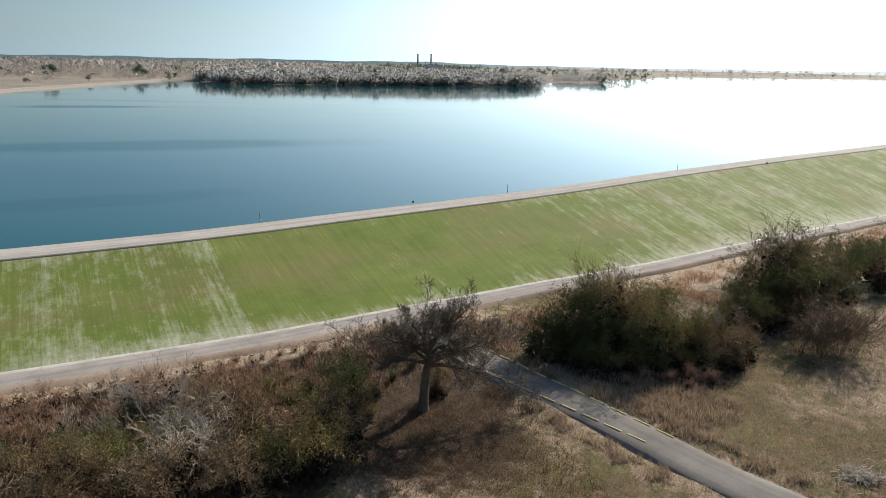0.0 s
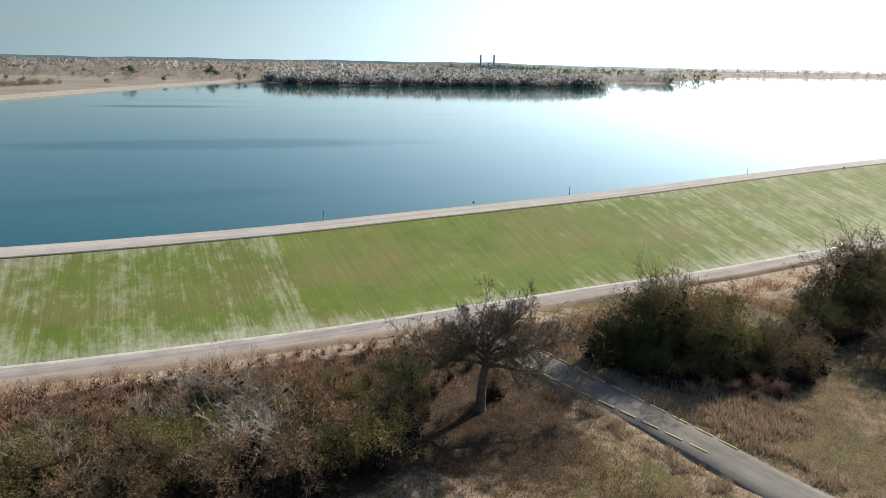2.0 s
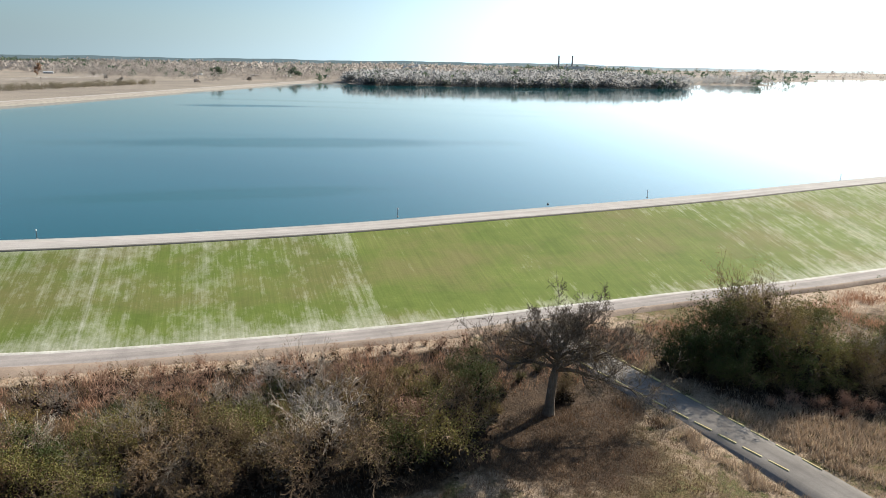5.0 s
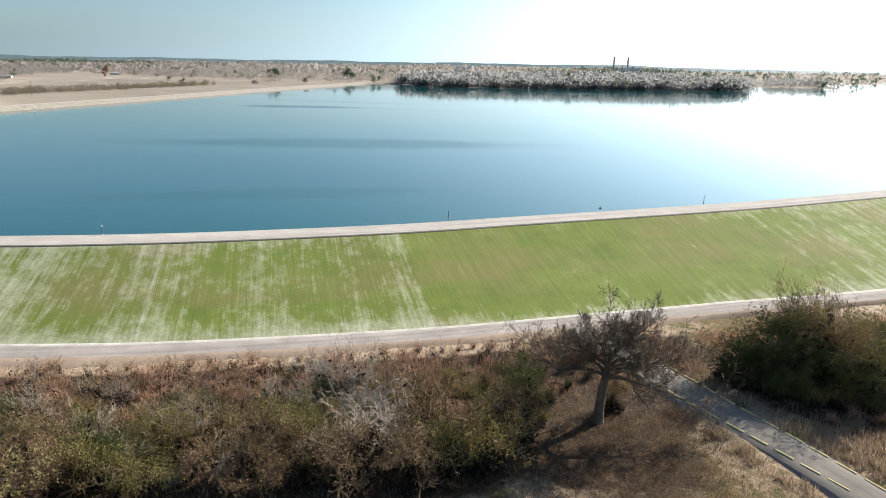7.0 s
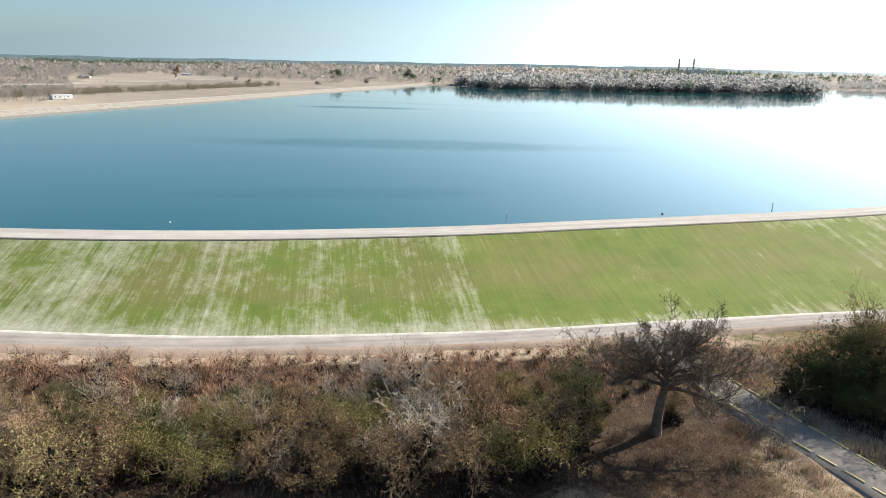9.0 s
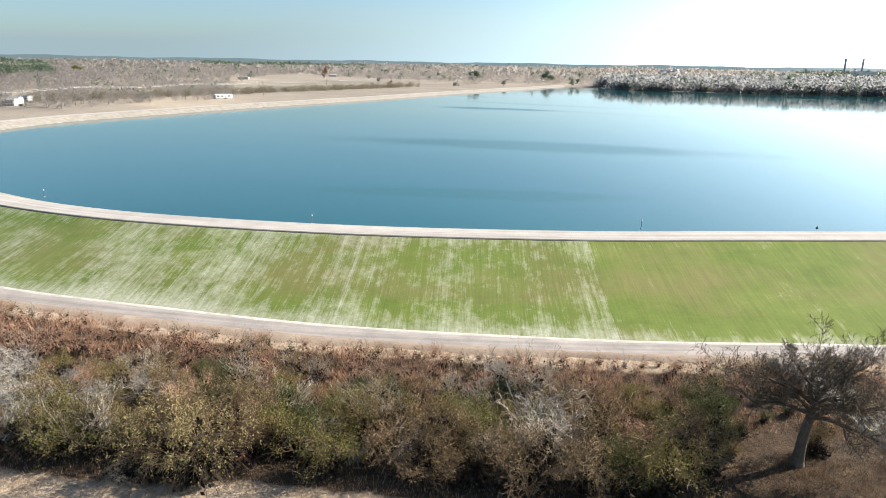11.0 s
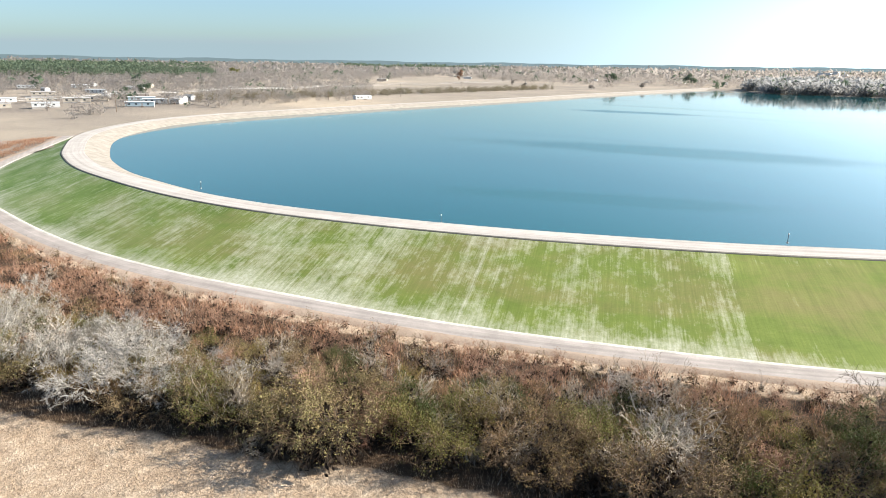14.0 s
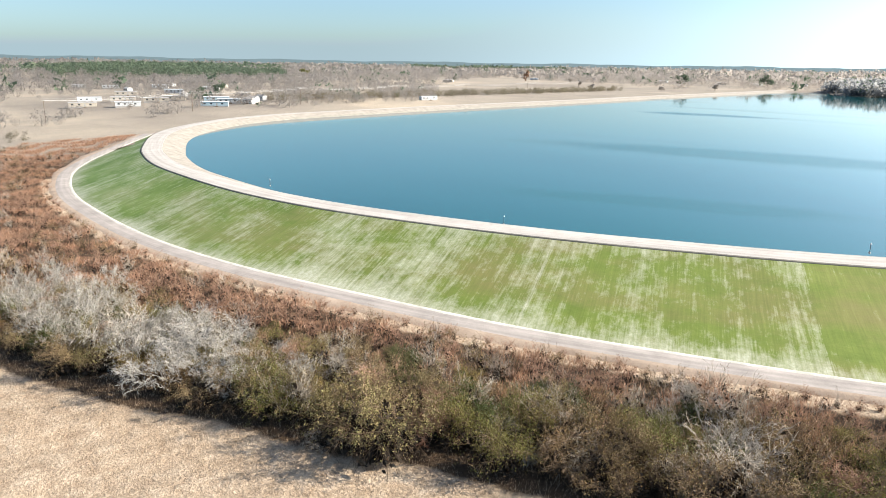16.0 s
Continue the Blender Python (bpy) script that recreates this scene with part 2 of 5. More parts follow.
    k = maths(n, l, "ADD", k, maths(n, l, "MULTIPLY", blot, 0.45))
    k = maths(n, l, "ADD", k, maths(n, l, "MULTIPLY", bare, 0.6))
    # worn along the foot of the slope
    foot = n.new("ShaderNodeAttribute")
    foot.attribute_name = "foot"
    k = maths(n, l, "ADD", k, maths(n, l, "MULTIPLY", foot.outputs["Fac"], 0.28))
    patchy = noisy(n, l, mapped((0.75, 0.45), 31), 1.0, 6, 0.75)
    k = maths(n, l, "ADD", k, maths(n, l, "MULTIPLY", maths(n, l, "SUBTRACT", patchy, 0.5), 0.75))
    k = maths(n, l, "SUBTRACT", k, 1.06)
    fac = ramp(n, l, maths(n, l, "MULTIPLY", k, 2.7), [(0.0, grey(0)), (0.5, grey(0.45)), (1.0, grey(0.85))])
    col = mix(n, l, fac, green, pale)
    col = mix(n, l, 0.45, col, ramp(n, l, thin, [(0.3, grey(0.55)), (0.7, grey(1.1))]), "MULTIPLY")
    l.new(col, b.inputs["Base Color"])
    bump(n, l, b, fine, 0.6, 0.05)
    return m


def water_material():
    m, n, l, b = material("lake_water", 0.06, 0.5)
    b.inputs["IOR"].default_value = 1.33
    v = coords(n, l)
    depth = noisy(n, l, coords(n, l, scale=(1, 2.2, 1), turn=-20), 0.006, 3, 0.5)
    col = ramp(n, l, depth, [(0.35, (0.004, 0.066, 0.080)), (0.7, (0.008, 0.084, 0.092))])
    l.new(col, b.inputs["Base Color"])
    # ruffled lanes where a breeze touches the water
    lane = noisy(n, l, coords(n, l, scale=(0.35, 1.6, 1), turn=18), 0.011, 3, 0.45)
    lanes = maths(n, l, "MULTIPLY", ramp(n, l, lane, [(0.55, grey(0.0)), (0.72, grey(1.0))]), 0.5)
    wob = noisy(n, l, v, 0.03, 3, 0.6)
    for cx, cy, turn, half, wide in ((-100, 210, 20, 110, 26), (-205, 384, 14, 60, 18), (-70, 122, 28, 60, 12), (330, 420, 30, 160, 20)):
        q = n.new("ShaderNodeMapping")
        q.vector_type = "TEXTURE"
        q.inputs["Location"].default_value, q.inputs["Rotation"].default_value, q.inputs["Scale"].default_value = (cx, cy, 0), (0, 0, radians(turn)), (half, wide, 50)
        l.new(n.new("ShaderNodeTexCoord").outputs["Object"], q.inputs[0])
        gr = n.new("ShaderNodeTexGradient")
        gr.gradient_type = "SPHERICAL"
        l.new(q.outputs[0], gr.inputs[0])
        patch = ramp(n, l, maths(n, l, "ADD", gr.outputs[1], maths(n, l, "MULTIPLY", maths(n, l, "SUBTRACT", wob, 0.5), 0.5)), [(0.15, grey(0)), (0.6, grey(1))])
        lanes = maths(n, l, "MAXIMUM", lanes, patch)
    l.new(maths(n, l, "ADD", maths(n, l, "MULTIPLY", lanes, 0.16), 0.05), b.inputs["Roughness"])
    rip = noisy(n, l, v, 0.9, 4, 0.6)
    q = node(n, "ShaderNodeBump", Distance=0.03)
    l.new(maths(n, l, "ADD", maths(n, l, "MULTIPLY", lanes, 0.6), 0.12), q.inputs["Strength"])
    l.new(rip, q.inputs["Height"])
    l.new(q.outputs[0], b.inputs["Normal"])
    return m


def gravel(name, c1, c2, tracks=True, streak=0.5):
    """Gravel road with wheel tracks along it; UV is metres along and across."""
    m, n, l, b = material(name, 0.95, 0.2)
    v = coords(n, l)
    big, fine = noisy(n, l, v, 0.25, 5, 0.65), noisy(n, l, v, 9.0, 4, 0.75)
    col = ramp(n, l, big, [(0.3, c1), (0.7, c2)])
    uv = n.new("ShaderNodeUVMap")
    q = n.new("ShaderNodeMapping")
    q.inputs["Scale"].default_value = (0.02, 1.1, 1)
    l.new(uv.outputs[0], q.inputs[0])
    band = noisy(n, l, q.outputs[0], 1.0, 4, 0.6)
    if tracks:
        col = mix(n, l, streak, col, ramp(n, l, band, [(0.3, grey(0.5)), (0.65, grey(1.15))]), "MULTIPLY")
    col = mix(n, l, 0.5, col, ramp(n, l, fine, [(0.25, grey(0.5)), (0.7, grey(1.1))]), "MULTIPLY")
    l.new(col, b.inputs["Base Color"])
    bump(n, l, b, fine, 0.6, 0.03)
    return m


M_GROUND, M_TURF, M_WATER = ground_material(), slope_material(), water_material()
M_CREST = gravel("pale_crest_gravel", (0.38, 0.352, 0.325), (0.48, 0.45, 0.42))
M_TOE = gravel("grey_gravel_road", (0.27, 0.245, 0.23), (0.40, 0.36, 0.335))
M_DRIVE = gravel("worn_asphalt", (0.16, 0.148, 0.136), (0.25, 0.232, 0.213), True, 0.45)
M_CHALK = surface("pale_crushed_stone", (0.42, 0.40, 0.35), (0.68, 0.66, 0.60), 0.7, 5.0)
M_SAND = surface("pinkish_sand", (0.30, 0.225, 0.17), (0.45, 0.355, 0.275), 0.4, 5.0)
M_KERB = surface("dark_crest_edge", (0.15, 0.14, 0.12), (0.26, 0.24, 0.20), 0.6, 6.0)
M_RIPRAP = surface("soil_cement_bank", (0.22, 0.195, 0.168), (0.38, 0.345, 0.30), 0.35, 3.0, strength=0.5, dist=0.08)


# ------------------------------------------------------------- building helpers
def mesh_object(name, verts, faces, mat, parent=None, label="", smooth=False, uvs=None):
    me = bpy.data.meshes.new(name)
    me.from_pydata([tuple(map(float, v)) for v in verts], [], [tuple(f) for f in faces])
    if uvs is not None:
        layer = me.uv_layers.new(name="UVMap")
        idx = np.empty(len(me.loops), dtype=np.int32)
        me.loops.foreach_get("vertex_index", idx)
        layer.data.foreach_set("uv", np.asarray(uvs, dtype=np.float32)[idx].ravel())
    if smooth:
        me.polygons.foreach_set("use_smooth", [True] * len(me.polygons))
    for q in (mat if isinstance(mat, (list, tuple)) else [mat]):
        me.materials.append(q)
    me.update()
    ob = new(name, me)
    if parent is not None:
        ob.parent = parent
    if label:
        tagged(ob, label)
    return ob


def part(name, bm, mat, parent=None, label=""):
    """A bmesh as one mesh object, under a thing or a part."""
    me = bpy.data.meshes.new(name)
    bm.to_mesh(me)
    bm.free()
    me.materials.append(mat)
    ob = new(name, me)
    if parent is not None:
        ob.parent = parent
    if label:
        tagged(ob, label)
    return ob


def box(bm, lo, hi, bevel=0.0, m=None):
    """Adds a box between two corners, with bevelled edges, turned by m."""
    c = [(lo[i] + hi[i]) / 2 for i in range(3)]
    r = bmesh.ops.create_cube(bm, size=1.0, matrix=Matrix.LocRotScale(c, None, [hi[i] - lo[i] for i in range(3)]))
    vs = r["verts"]
    if bevel:
        ed = list({e for v in vs for e in v.link_edges})
        vs = bmesh.ops.bevel(bm, geom=ed, offset=bevel, segments=1, affect="EDGES")["verts"]
        vs = list({v for v in vs})
    if m is not None:
        bmesh.ops.transform(bm, matrix=m, verts=vs)
    return vs


def cone(bm, r1, r2, z0, z1, seg=10, x=0.0, y=0.0):
    return bmesh.ops.create_cone(bm, cap_ends=True, segments=seg, radius1=r1, radius2=r2, depth=z1 - z0,
                                 matrix=Matrix.Translation((x, y, (z0 + z1) / 2)))["verts"]


def ribbon(name, line, offsets, levels, mat, label="", smooth=True, parent=None, cols=None):
    """A strip along a plan line: offsets and levels are arrays (points, columns); UV in metres."""
    p = np.asarray(line, float)
    t = np.gradient(p, axis=0)
    t /= np.linalg.norm(t, axis=1)[:, None]
    nrm = np.stack([-t[:, 1], t[:, 0]], 1)
    s = np.concatenate([[0], np.cumsum(np.linalg.norm(np.diff(p, axis=0), axis=1))])
    k = offsets.shape[1]
    xy = p[:, None, :] + nrm[:, None, :] * offsets[:, :, None]
    v = np.concatenate([xy, levels[:, :, None]], 2).reshape(-1, 3)
    uv = np.stack([np.repeat(s, k), offsets.ravel()], 1)
    f = [(i * k + j, (i + 1) * k + j, (i + 1) * k + j + 1, i * k + j + 1) for i in range(len(p) - 1) for j in range(k - 1)]
    return mesh_object(name, v, f, mat, parent, label, smooth, uv)


# ------------------------------------------------------------- lake outline and the one ground sheet
FAR_SHORE = [(-372, 900), (-330, 862), (-269, 823), (-206, 836), (-106, 854), (-3, 893), (90, 935), (128, 973), (90, 1040), (110, 1130), (157, 1180), (283, 1235), (330, 1290),
             (300, 1400), (360, 1600), (527, 1803), (560, 2000), (700, 2300), (930, 2420), (1460, 2700), (2200, 2900), (2600, 2000), (1500, 900), (700, 620)]
LAKE = np.array([tuple(q) for q in CREST_LINE] + [tuple(q) for q in smooth_line(FAR_SHORE, 25.0)])


def lake_distance(x, y):
    """Signed metres to the lake's outline: positive outside it."""
    x, y = np.asarray(x, float), np.asarray(y, float)
    best, inside = np.full(x.shape, 1e18), np.zeros(x.shape, bool)
    a = LAKE
    b = np.roll(LAKE, -1, axis=0)
    for (ax, ay), (bx, by) in zip(a, b):
        dx, dy = bx - ax, by - ay
        q = np.clip(((x - ax) * dx + (y - ay) * dy) / (dx * dx + dy * dy + 1e-9), 0, 1)
        best = np.minimum(best, (x - ax - q * dx) ** 2 + (y - ay - q * dy) ** 2)
        if ay != by:
            inside ^= ((ay > y) != (by > y)) & (x < (bx - ax) * (y - ay) / (by - ay) + ax)
    return np.where(inside, -1.0, 1.0) * np.sqrt(best)


def blend(x, a, b):
    q = np.clip((np.asarray(x, float) - a) / (b - a), 0, 1)
    return q * q * (3 - 2 * q)


def ground_level(x, y, lake=None):
    x, y = np.asarray(x, float), np.asarray(y, float)
    d = lake_distance(x, y) if lake is None else lake
    r = np.hypot(x, y)
    near = base_level(x, y)
    hills = 2.5 * np.sin(x * 0.004 + 1.3) * np.cos(y * 0.0031) + 1.5 * np.sin(x * 0.011 + y * 0.007)
    far = WATER + 0.06 * np.clip(d, 0, 25) + blend(d, 40, 300) * (2.0 + hills) + 9 * blend(r, 2600, 4600)
    far = far + 7.0 * np.exp(-(((x + 60) / 230) ** 2 + ((y - 1010) / 75) ** 2)) * blend(d, 0, 60)
    w = np.maximum(blend(r, 420, 760), blend(-x, 330, 420) * blend(y, 60, 160))
    land = near * (1 - w) + far * w
    relief = 0.17 * np.sin(x * 0.31 + np.sin(y * 0.23)) * np.sin(y * 0.27 + 0.6 * np.sin(x * 0.19)) + 0.05 * np.sin(x * 0.9 + y * 0.7) * np.sin(y * 0.8 - x * 0.3)
    road = blend(d - BATTER * (CREST - near), 4.5, 9.0)             # graded flat along the foot of the dam
    land = land + relief * (1 - w) * road - 0.12 * (1 - road) * (1 - w)
    return np.where(d < 0, WATER - np.minimum(0.15 * -d, 6.0) - 0.02, land)


def spaced(lo, hi, step, reach, growth=1.12):
    inner = list(np.arange(lo, hi + step / 2, step))
    left, right, s = [lo], [hi], step
    while right[-1] < reach or left[-1] > -reach:
        s *= growth
        s = min(s, 120.0)
        left.append(left[-1] - s)
        right.append(right[-1] + s)
    return np.array([q for q in left[:0:-1] if q > -reach - 200] + inner + [q for q in right[1:] if q < reach + 200])


# the line of the driveway, from the toe road to the field
DRIVE = smooth_line([(-7.0, 80.6), (-2.2, 75.2), (3.6, 67.9), (9.2, 62.0), (13.6, 57.4), (18.2, 52.2), (21.2, 48.6), (25.2, 44.6), (31, 39.6), (40, 33.0), (52, 26)], 1.5)
DRIVE = [q * 1.022 for q in DRIVE]
DRIVE_P = np.array([tuple(q) for q in DRIVE])
# the edge of the brush towards the mown field
BRUSH_EDGE = np.array([(-240, -60), (-150, -26), (-110, -6), (-80, 9), (-62, 17), (-53, 23.5), (-44, 27.2), (-36, 33), (-28, 37), (-20, 39.8), (-14, 43), (-10, 46), (-7, 50.5), (-3.5, 55), (2, 58), (5, 60), (8, 60.5), (8, 72)], float)


def brush_depth(x, y):
    """Metres by which a plan point lies on the dam's side of the brush's edge."""
    return y - np.interp(x, BRUSH_EDGE[:, 0], BRUSH_EDGE[:, 1])


def toe_gap(x, y):
    """Metres from the toe of the turf outwards (positive away from the dam)."""
    x, y = np.atleast_1d(np.asarray(x, float)), np.atleast_1d(np.asarray(y, float))
    i = np.argmin((x[:, None] - CREST_P[None, :, 0]) ** 2 + (y[:, None] - CREST_P[None, :, 1]) ** 2, axis=1)
    d = -((x - CREST_P[i, 0]) * CREST_N[i, 0] + (y - CREST_P[i, 1]) * CREST_N[i, 1])
    d = np.abs(d)
    return d - BATTER * (CREST - base_level(x, y))


def build_ground():
    xs, ys = spaced(-130, 100, 2.0, 4700), spaced(0, 160, 2.0, 4700)
    X, Y = np.meshgrid(xs, ys, indexing="ij")
    d = lake_distance(X, Y)
    Z = ground_level(X, Y, d)
    n, k = X.shape
    v = np.stack([X, Y, Z], 2).reshape(-1, 3)
    f = [(i * k + j, (i + 1) * k + j, (i + 1) * k + j + 1, i * k + j + 1) for i in range(n - 1) for j in range(k - 1)]
    ob = mesh_object("ground", v, f, M_GROUND, smooth=True)
    tagged(ob, "dry tan winter grassland with leaf litter and green patches", "ground", kind="structure")
    x, y = X.ravel(), Y.ravel()
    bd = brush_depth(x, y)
    # litter runs on before the brush edge, where its dark brown stands for shadow
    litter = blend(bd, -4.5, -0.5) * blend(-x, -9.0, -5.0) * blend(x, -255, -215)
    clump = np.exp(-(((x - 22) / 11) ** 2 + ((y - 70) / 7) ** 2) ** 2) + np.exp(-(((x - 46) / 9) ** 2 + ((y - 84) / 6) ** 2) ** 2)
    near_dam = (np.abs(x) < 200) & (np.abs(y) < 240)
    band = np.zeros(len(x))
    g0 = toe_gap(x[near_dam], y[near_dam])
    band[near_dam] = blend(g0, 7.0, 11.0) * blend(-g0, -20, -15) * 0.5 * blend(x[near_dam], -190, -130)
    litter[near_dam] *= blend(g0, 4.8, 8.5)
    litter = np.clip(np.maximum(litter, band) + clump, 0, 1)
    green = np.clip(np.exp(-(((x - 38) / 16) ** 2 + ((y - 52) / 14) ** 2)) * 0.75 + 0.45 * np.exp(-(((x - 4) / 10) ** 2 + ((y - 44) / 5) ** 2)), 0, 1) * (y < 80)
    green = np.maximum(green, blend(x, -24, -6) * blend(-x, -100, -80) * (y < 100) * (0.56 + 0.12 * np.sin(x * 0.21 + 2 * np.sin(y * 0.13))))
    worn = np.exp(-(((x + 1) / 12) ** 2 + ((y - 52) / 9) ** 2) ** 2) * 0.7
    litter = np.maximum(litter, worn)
    far = blend(np.hypot(x, y), 170, 300)
    for nm, a in (("litter_shade_zone", litter), ("green_zone", green), ("far_zone", far)):
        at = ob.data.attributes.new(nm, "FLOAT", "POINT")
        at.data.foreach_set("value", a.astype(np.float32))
    return ob


build_ground()

# the lake
WATER_OUT = [(-470, 980), (-300, 1010), (60, 1015), (40, 1130), (200, 1300), (250, 1450), (420, 1850), (500, 2150), (900, 2560), (1500, 2860), (2300, 3100), (2800, 2000), (1500, 820), (640, 560)]
_pts = [tuple(CREST_P[i] - CREST_N[i] * 1.5) for i in range(0, len(CREST_P), 2)] + WATER_OUT
bm = bmesh.new()
_f = bm.faces.new([bm.verts.new((x, y, WATER)) for x, y in _pts])
bm.normal_update()
if _f.normal.z < 0:
    bmesh.ops.reverse_faces(bm, faces=[_f])
bmesh.ops.triangulate(bm, faces=bm.faces[:])
tagged(part("water", bm, M_WATER), "calm blue-green reservoir water with faint ripples", "water", kind="structure")

# ------------------------------------------------------------- the dam
low = base_level(CREST_P[:, 0] + 0, CREST_P[:, 1])
dam = tagged(new("dam"), "long curved earth dam with mown green turf and a pale gravel crest", "dam", kind="structure")
# north of the bend the landward side is low and dry
rise = CREST - low
_sgn = -1.0 if (CREST_N[20] @ (np.array([0.0, 0.0]) - CREST_P[20])) < 0 else 1.0
OUT = _sgn                                             # side of the line away from the water


def dam_strip(name, cols, mat, label="", lo=0, hi=None, parent=dam):
    """cols: (offset, level) pairs, numbers or arrays along the dam; offsets count away from the water."""
    sl = slice(lo, hi)
    o = np.stack([np.broadcast_to(np.asarray(c[0], float), CREST_S.shape) for c in cols], 1)[sl] * OUT
    z = np.stack([np.broadcast_to(np.asarray(c[1], float), CREST_S.shape) for c in cols], 1)[sl]
    ob = ribbon(name, CREST_P[sl], o, z, mat, label, parent=parent)
    return ob


END = int(np.argmin(np.hypot(CREST_P[:, 0] + 239, CREST_P[:, 1] - 79.5)))      # where the turf runs out
toe = 0.45 + BATTER * (rise - 0.16)
turf_cols = [(0.45 + q * (toe - 0.45), CREST - 0.16 - q * (rise - 0.16) - 0.10 * math.sin(math.pi * q)) for q in np.linspace(0, 1, 9)]
turf = dam_strip("turf", turf_cols, M_TURF, "mown green turf slope with pale worn streaks", 0, END + 1)
at = turf.data.attributes.new("foot", "FLOAT", "POINT")
q = np.tile(np.linspace(0, 1, 9), END + 1)
at.data.foreach_set("value", (blend(q, 0.80, 1.0) + 0.25 * blend(-q, -0.10, 0.0)).astype(np.float32))
dry = dam_strip("dry_bank", [(0.45, CREST - 0.3), (3.0, CREST - 1.2), (9.0, 4.3), (17.0, 2.4)], M_SAND, "dry tan landward bank", END - 6, None)
dam_strip("crest_edge", [(0.02, CREST + 0.02), (0.3, CREST - 0.02), (0.42, CREST - 0.14), (0.46, CREST - 0.5)], M_KERB, "dark narrow edge of the crest", 0, None)
dam_strip("crest_road", [(-CREST_W, CREST + 0.02), (-CREST_W * 0.75, CREST + 0.07), (-CREST_W * 0.5, CREST + 0.09), (-CREST_W * 0.25, CREST + 0.07), (0.02, CREST + 0.02)], M_CREST, "pale gravel crest road", 0, None)
dam_strip("water_side_bank", [(-CREST_W - 13.0, 2.2), (-CREST_W - 7.5, 4.4), (-CREST_W - 6.0, 5.05), (-CREST_W - 3.0, 6.1), (-CREST_W, CREST + 0.02)], M_RIPRAP, "pale soil-cement bank above the water", 0, None)

# toe road with its pale stone edge and sandy shoulder
lift = 0.10
wobble = 0.12 * np.sin(CREST_S * 0.9) + 0.1 * np.sin(CREST_S * 0.37 + 1)
dam_strip("stone_edge", [(toe - 0.15, low + 0.16), (toe + 0.15 + wobble, low + lift + 0.12), (toe + 0.5 + wobble, low + lift + 0.02)], M_CHALK, "pale crushed stone edge at the toe", 0, END + 1)
toe_road = dam_strip("toe_road", [(toe + 0.3, low + lift + 0.02), (toe + 1.0, low + lift + 0.07), (toe + 1.9, low + lift + 0.09), (toe + 2.8, low + lift + 0.06), (toe + 3.4, low + lift)], M_TOE,
                     parent=None)
tagged(toe_road, "grey gravel service road along the foot of the dam", "road", kind="structure")
sandy = np.interp(CREST_P[:, 0], [-95, -50, 10], [1.6, 0.9, 0.25]) * (1 + 0.25 * np.sin(CREST_S * 0.31) + 0.15 * np.sin(CREST_S * 1.3))
shoulder = dam_strip("road_shoulder", [(toe + 3.4, low + lift), (toe + 3.4 + 0.35 * sandy, low + lift - 0.02), (toe + 3.5 + 0.8 * sandy, low - 0.03), (toe + 3.6 + 1.6 * sandy, low - 0.5)], M_SAND, parent=None)
tagged(shoulder, "pinkish sandy shoulder of the service road", "verge", kind="structure")

# driveway
_dz = base_level(DRIVE_P[:, 0], DRIVE_P[:, 1])
_w = np.interp(DRIVE_P[:, 0], [-10, 0, 20, 30], [2.3, 2.15, 2.1, 2.15])
_w = _w + 1.8 * np.exp(-((DRIVE_P[:, 0] + 9.0) / 3.0) ** 2)
_crown = [(1.25, -0.25), (1.0, 0.17), (0.5, 0.24), (0.0, 0.27), (-0.5, 0.24), (-1.0, 0.17), (-1.25, -0.25)]
drive = ribbon("driveway", DRIVE_P, np.stack([_w * a for a, b in _crown], 1), np.stack([_dz + b for a, b in _crown], 1), M_DRIVE)
tagged(drive, "worn grey asphalt lane joining the dam road", "road", kind="structure")
# ------------------------------------------------------------- plants: materials
M_OAK_BARK = surface("dark_oak_bark", (0.10, 0.08, 0.06), (0.20, 0.163, 0.125), 1.5, 9.0, strength=0.8, dist=0.05)
M_PALE_BARK = surface("pale_bleached_bark", (0.42, 0.385, 0.34), (0.60, 0.56, 0.50), 2.0, 9.0, per_object=0.3)
M_TWIG_GREY = leafy("grey_twigs", [(0, (0.27, 0.23, 0.18)), (0.5, (0.39, 0.34, 0.28)), (1, (0.52, 0.46, 0.39))], 0.08)
M_TWIG_BROWN = leafy("brown_twigs", [(0, (0.11, 0.072, 0.043)), (0.5, (0.165, 0.112, 0.068)), (1, (0.235, 0.165, 0.105))], 0.10)
M_TWIG_RED = leafy("russet_twigs", [(0, (0.22, 0.115, 0.075)), (0.5, (0.30, 0.17, 0.115)), (1, (0.38, 0.25, 0.18))], 0.12)
M_LEAF_BROWN = leafy("dry_brown_leaves", [(0, (0.15, 0.092, 0.045)), (0.35, (0.23, 0.145, 0.070)), (0.7, (0.17, 0.135, 0.055)), (1, (0.29, 0.185, 0.10))], 0.20, 0.3)
M_LEAF_OLIVE = leafy("olive_leaves", [(0, (0.065, 0.076, 0.024)), (0.4, (0.12, 0.125, 0.038)), (0.75, (0.19, 0.165, 0.050)), (1, (0.22, 0.155, 0.07))], 0.20, 0.3)
M_LEAF_GREEN = leafy("evergreen_leaves", [(0, (0.045, 0.062, 0.022)), (0.5, (0.078, 0.098, 0.030)), (1, (0.14, 0.15, 0.045))], 0.15, 0.3)
M_LEAF_GOLD = leafy("yellowing_leaves", [(0, (0.22, 0.165, 0.050)), (0.5, (0.29, 0.215, 0.07)), (1, (0.17, 0.165, 0.05))], 0.25, 0.3)
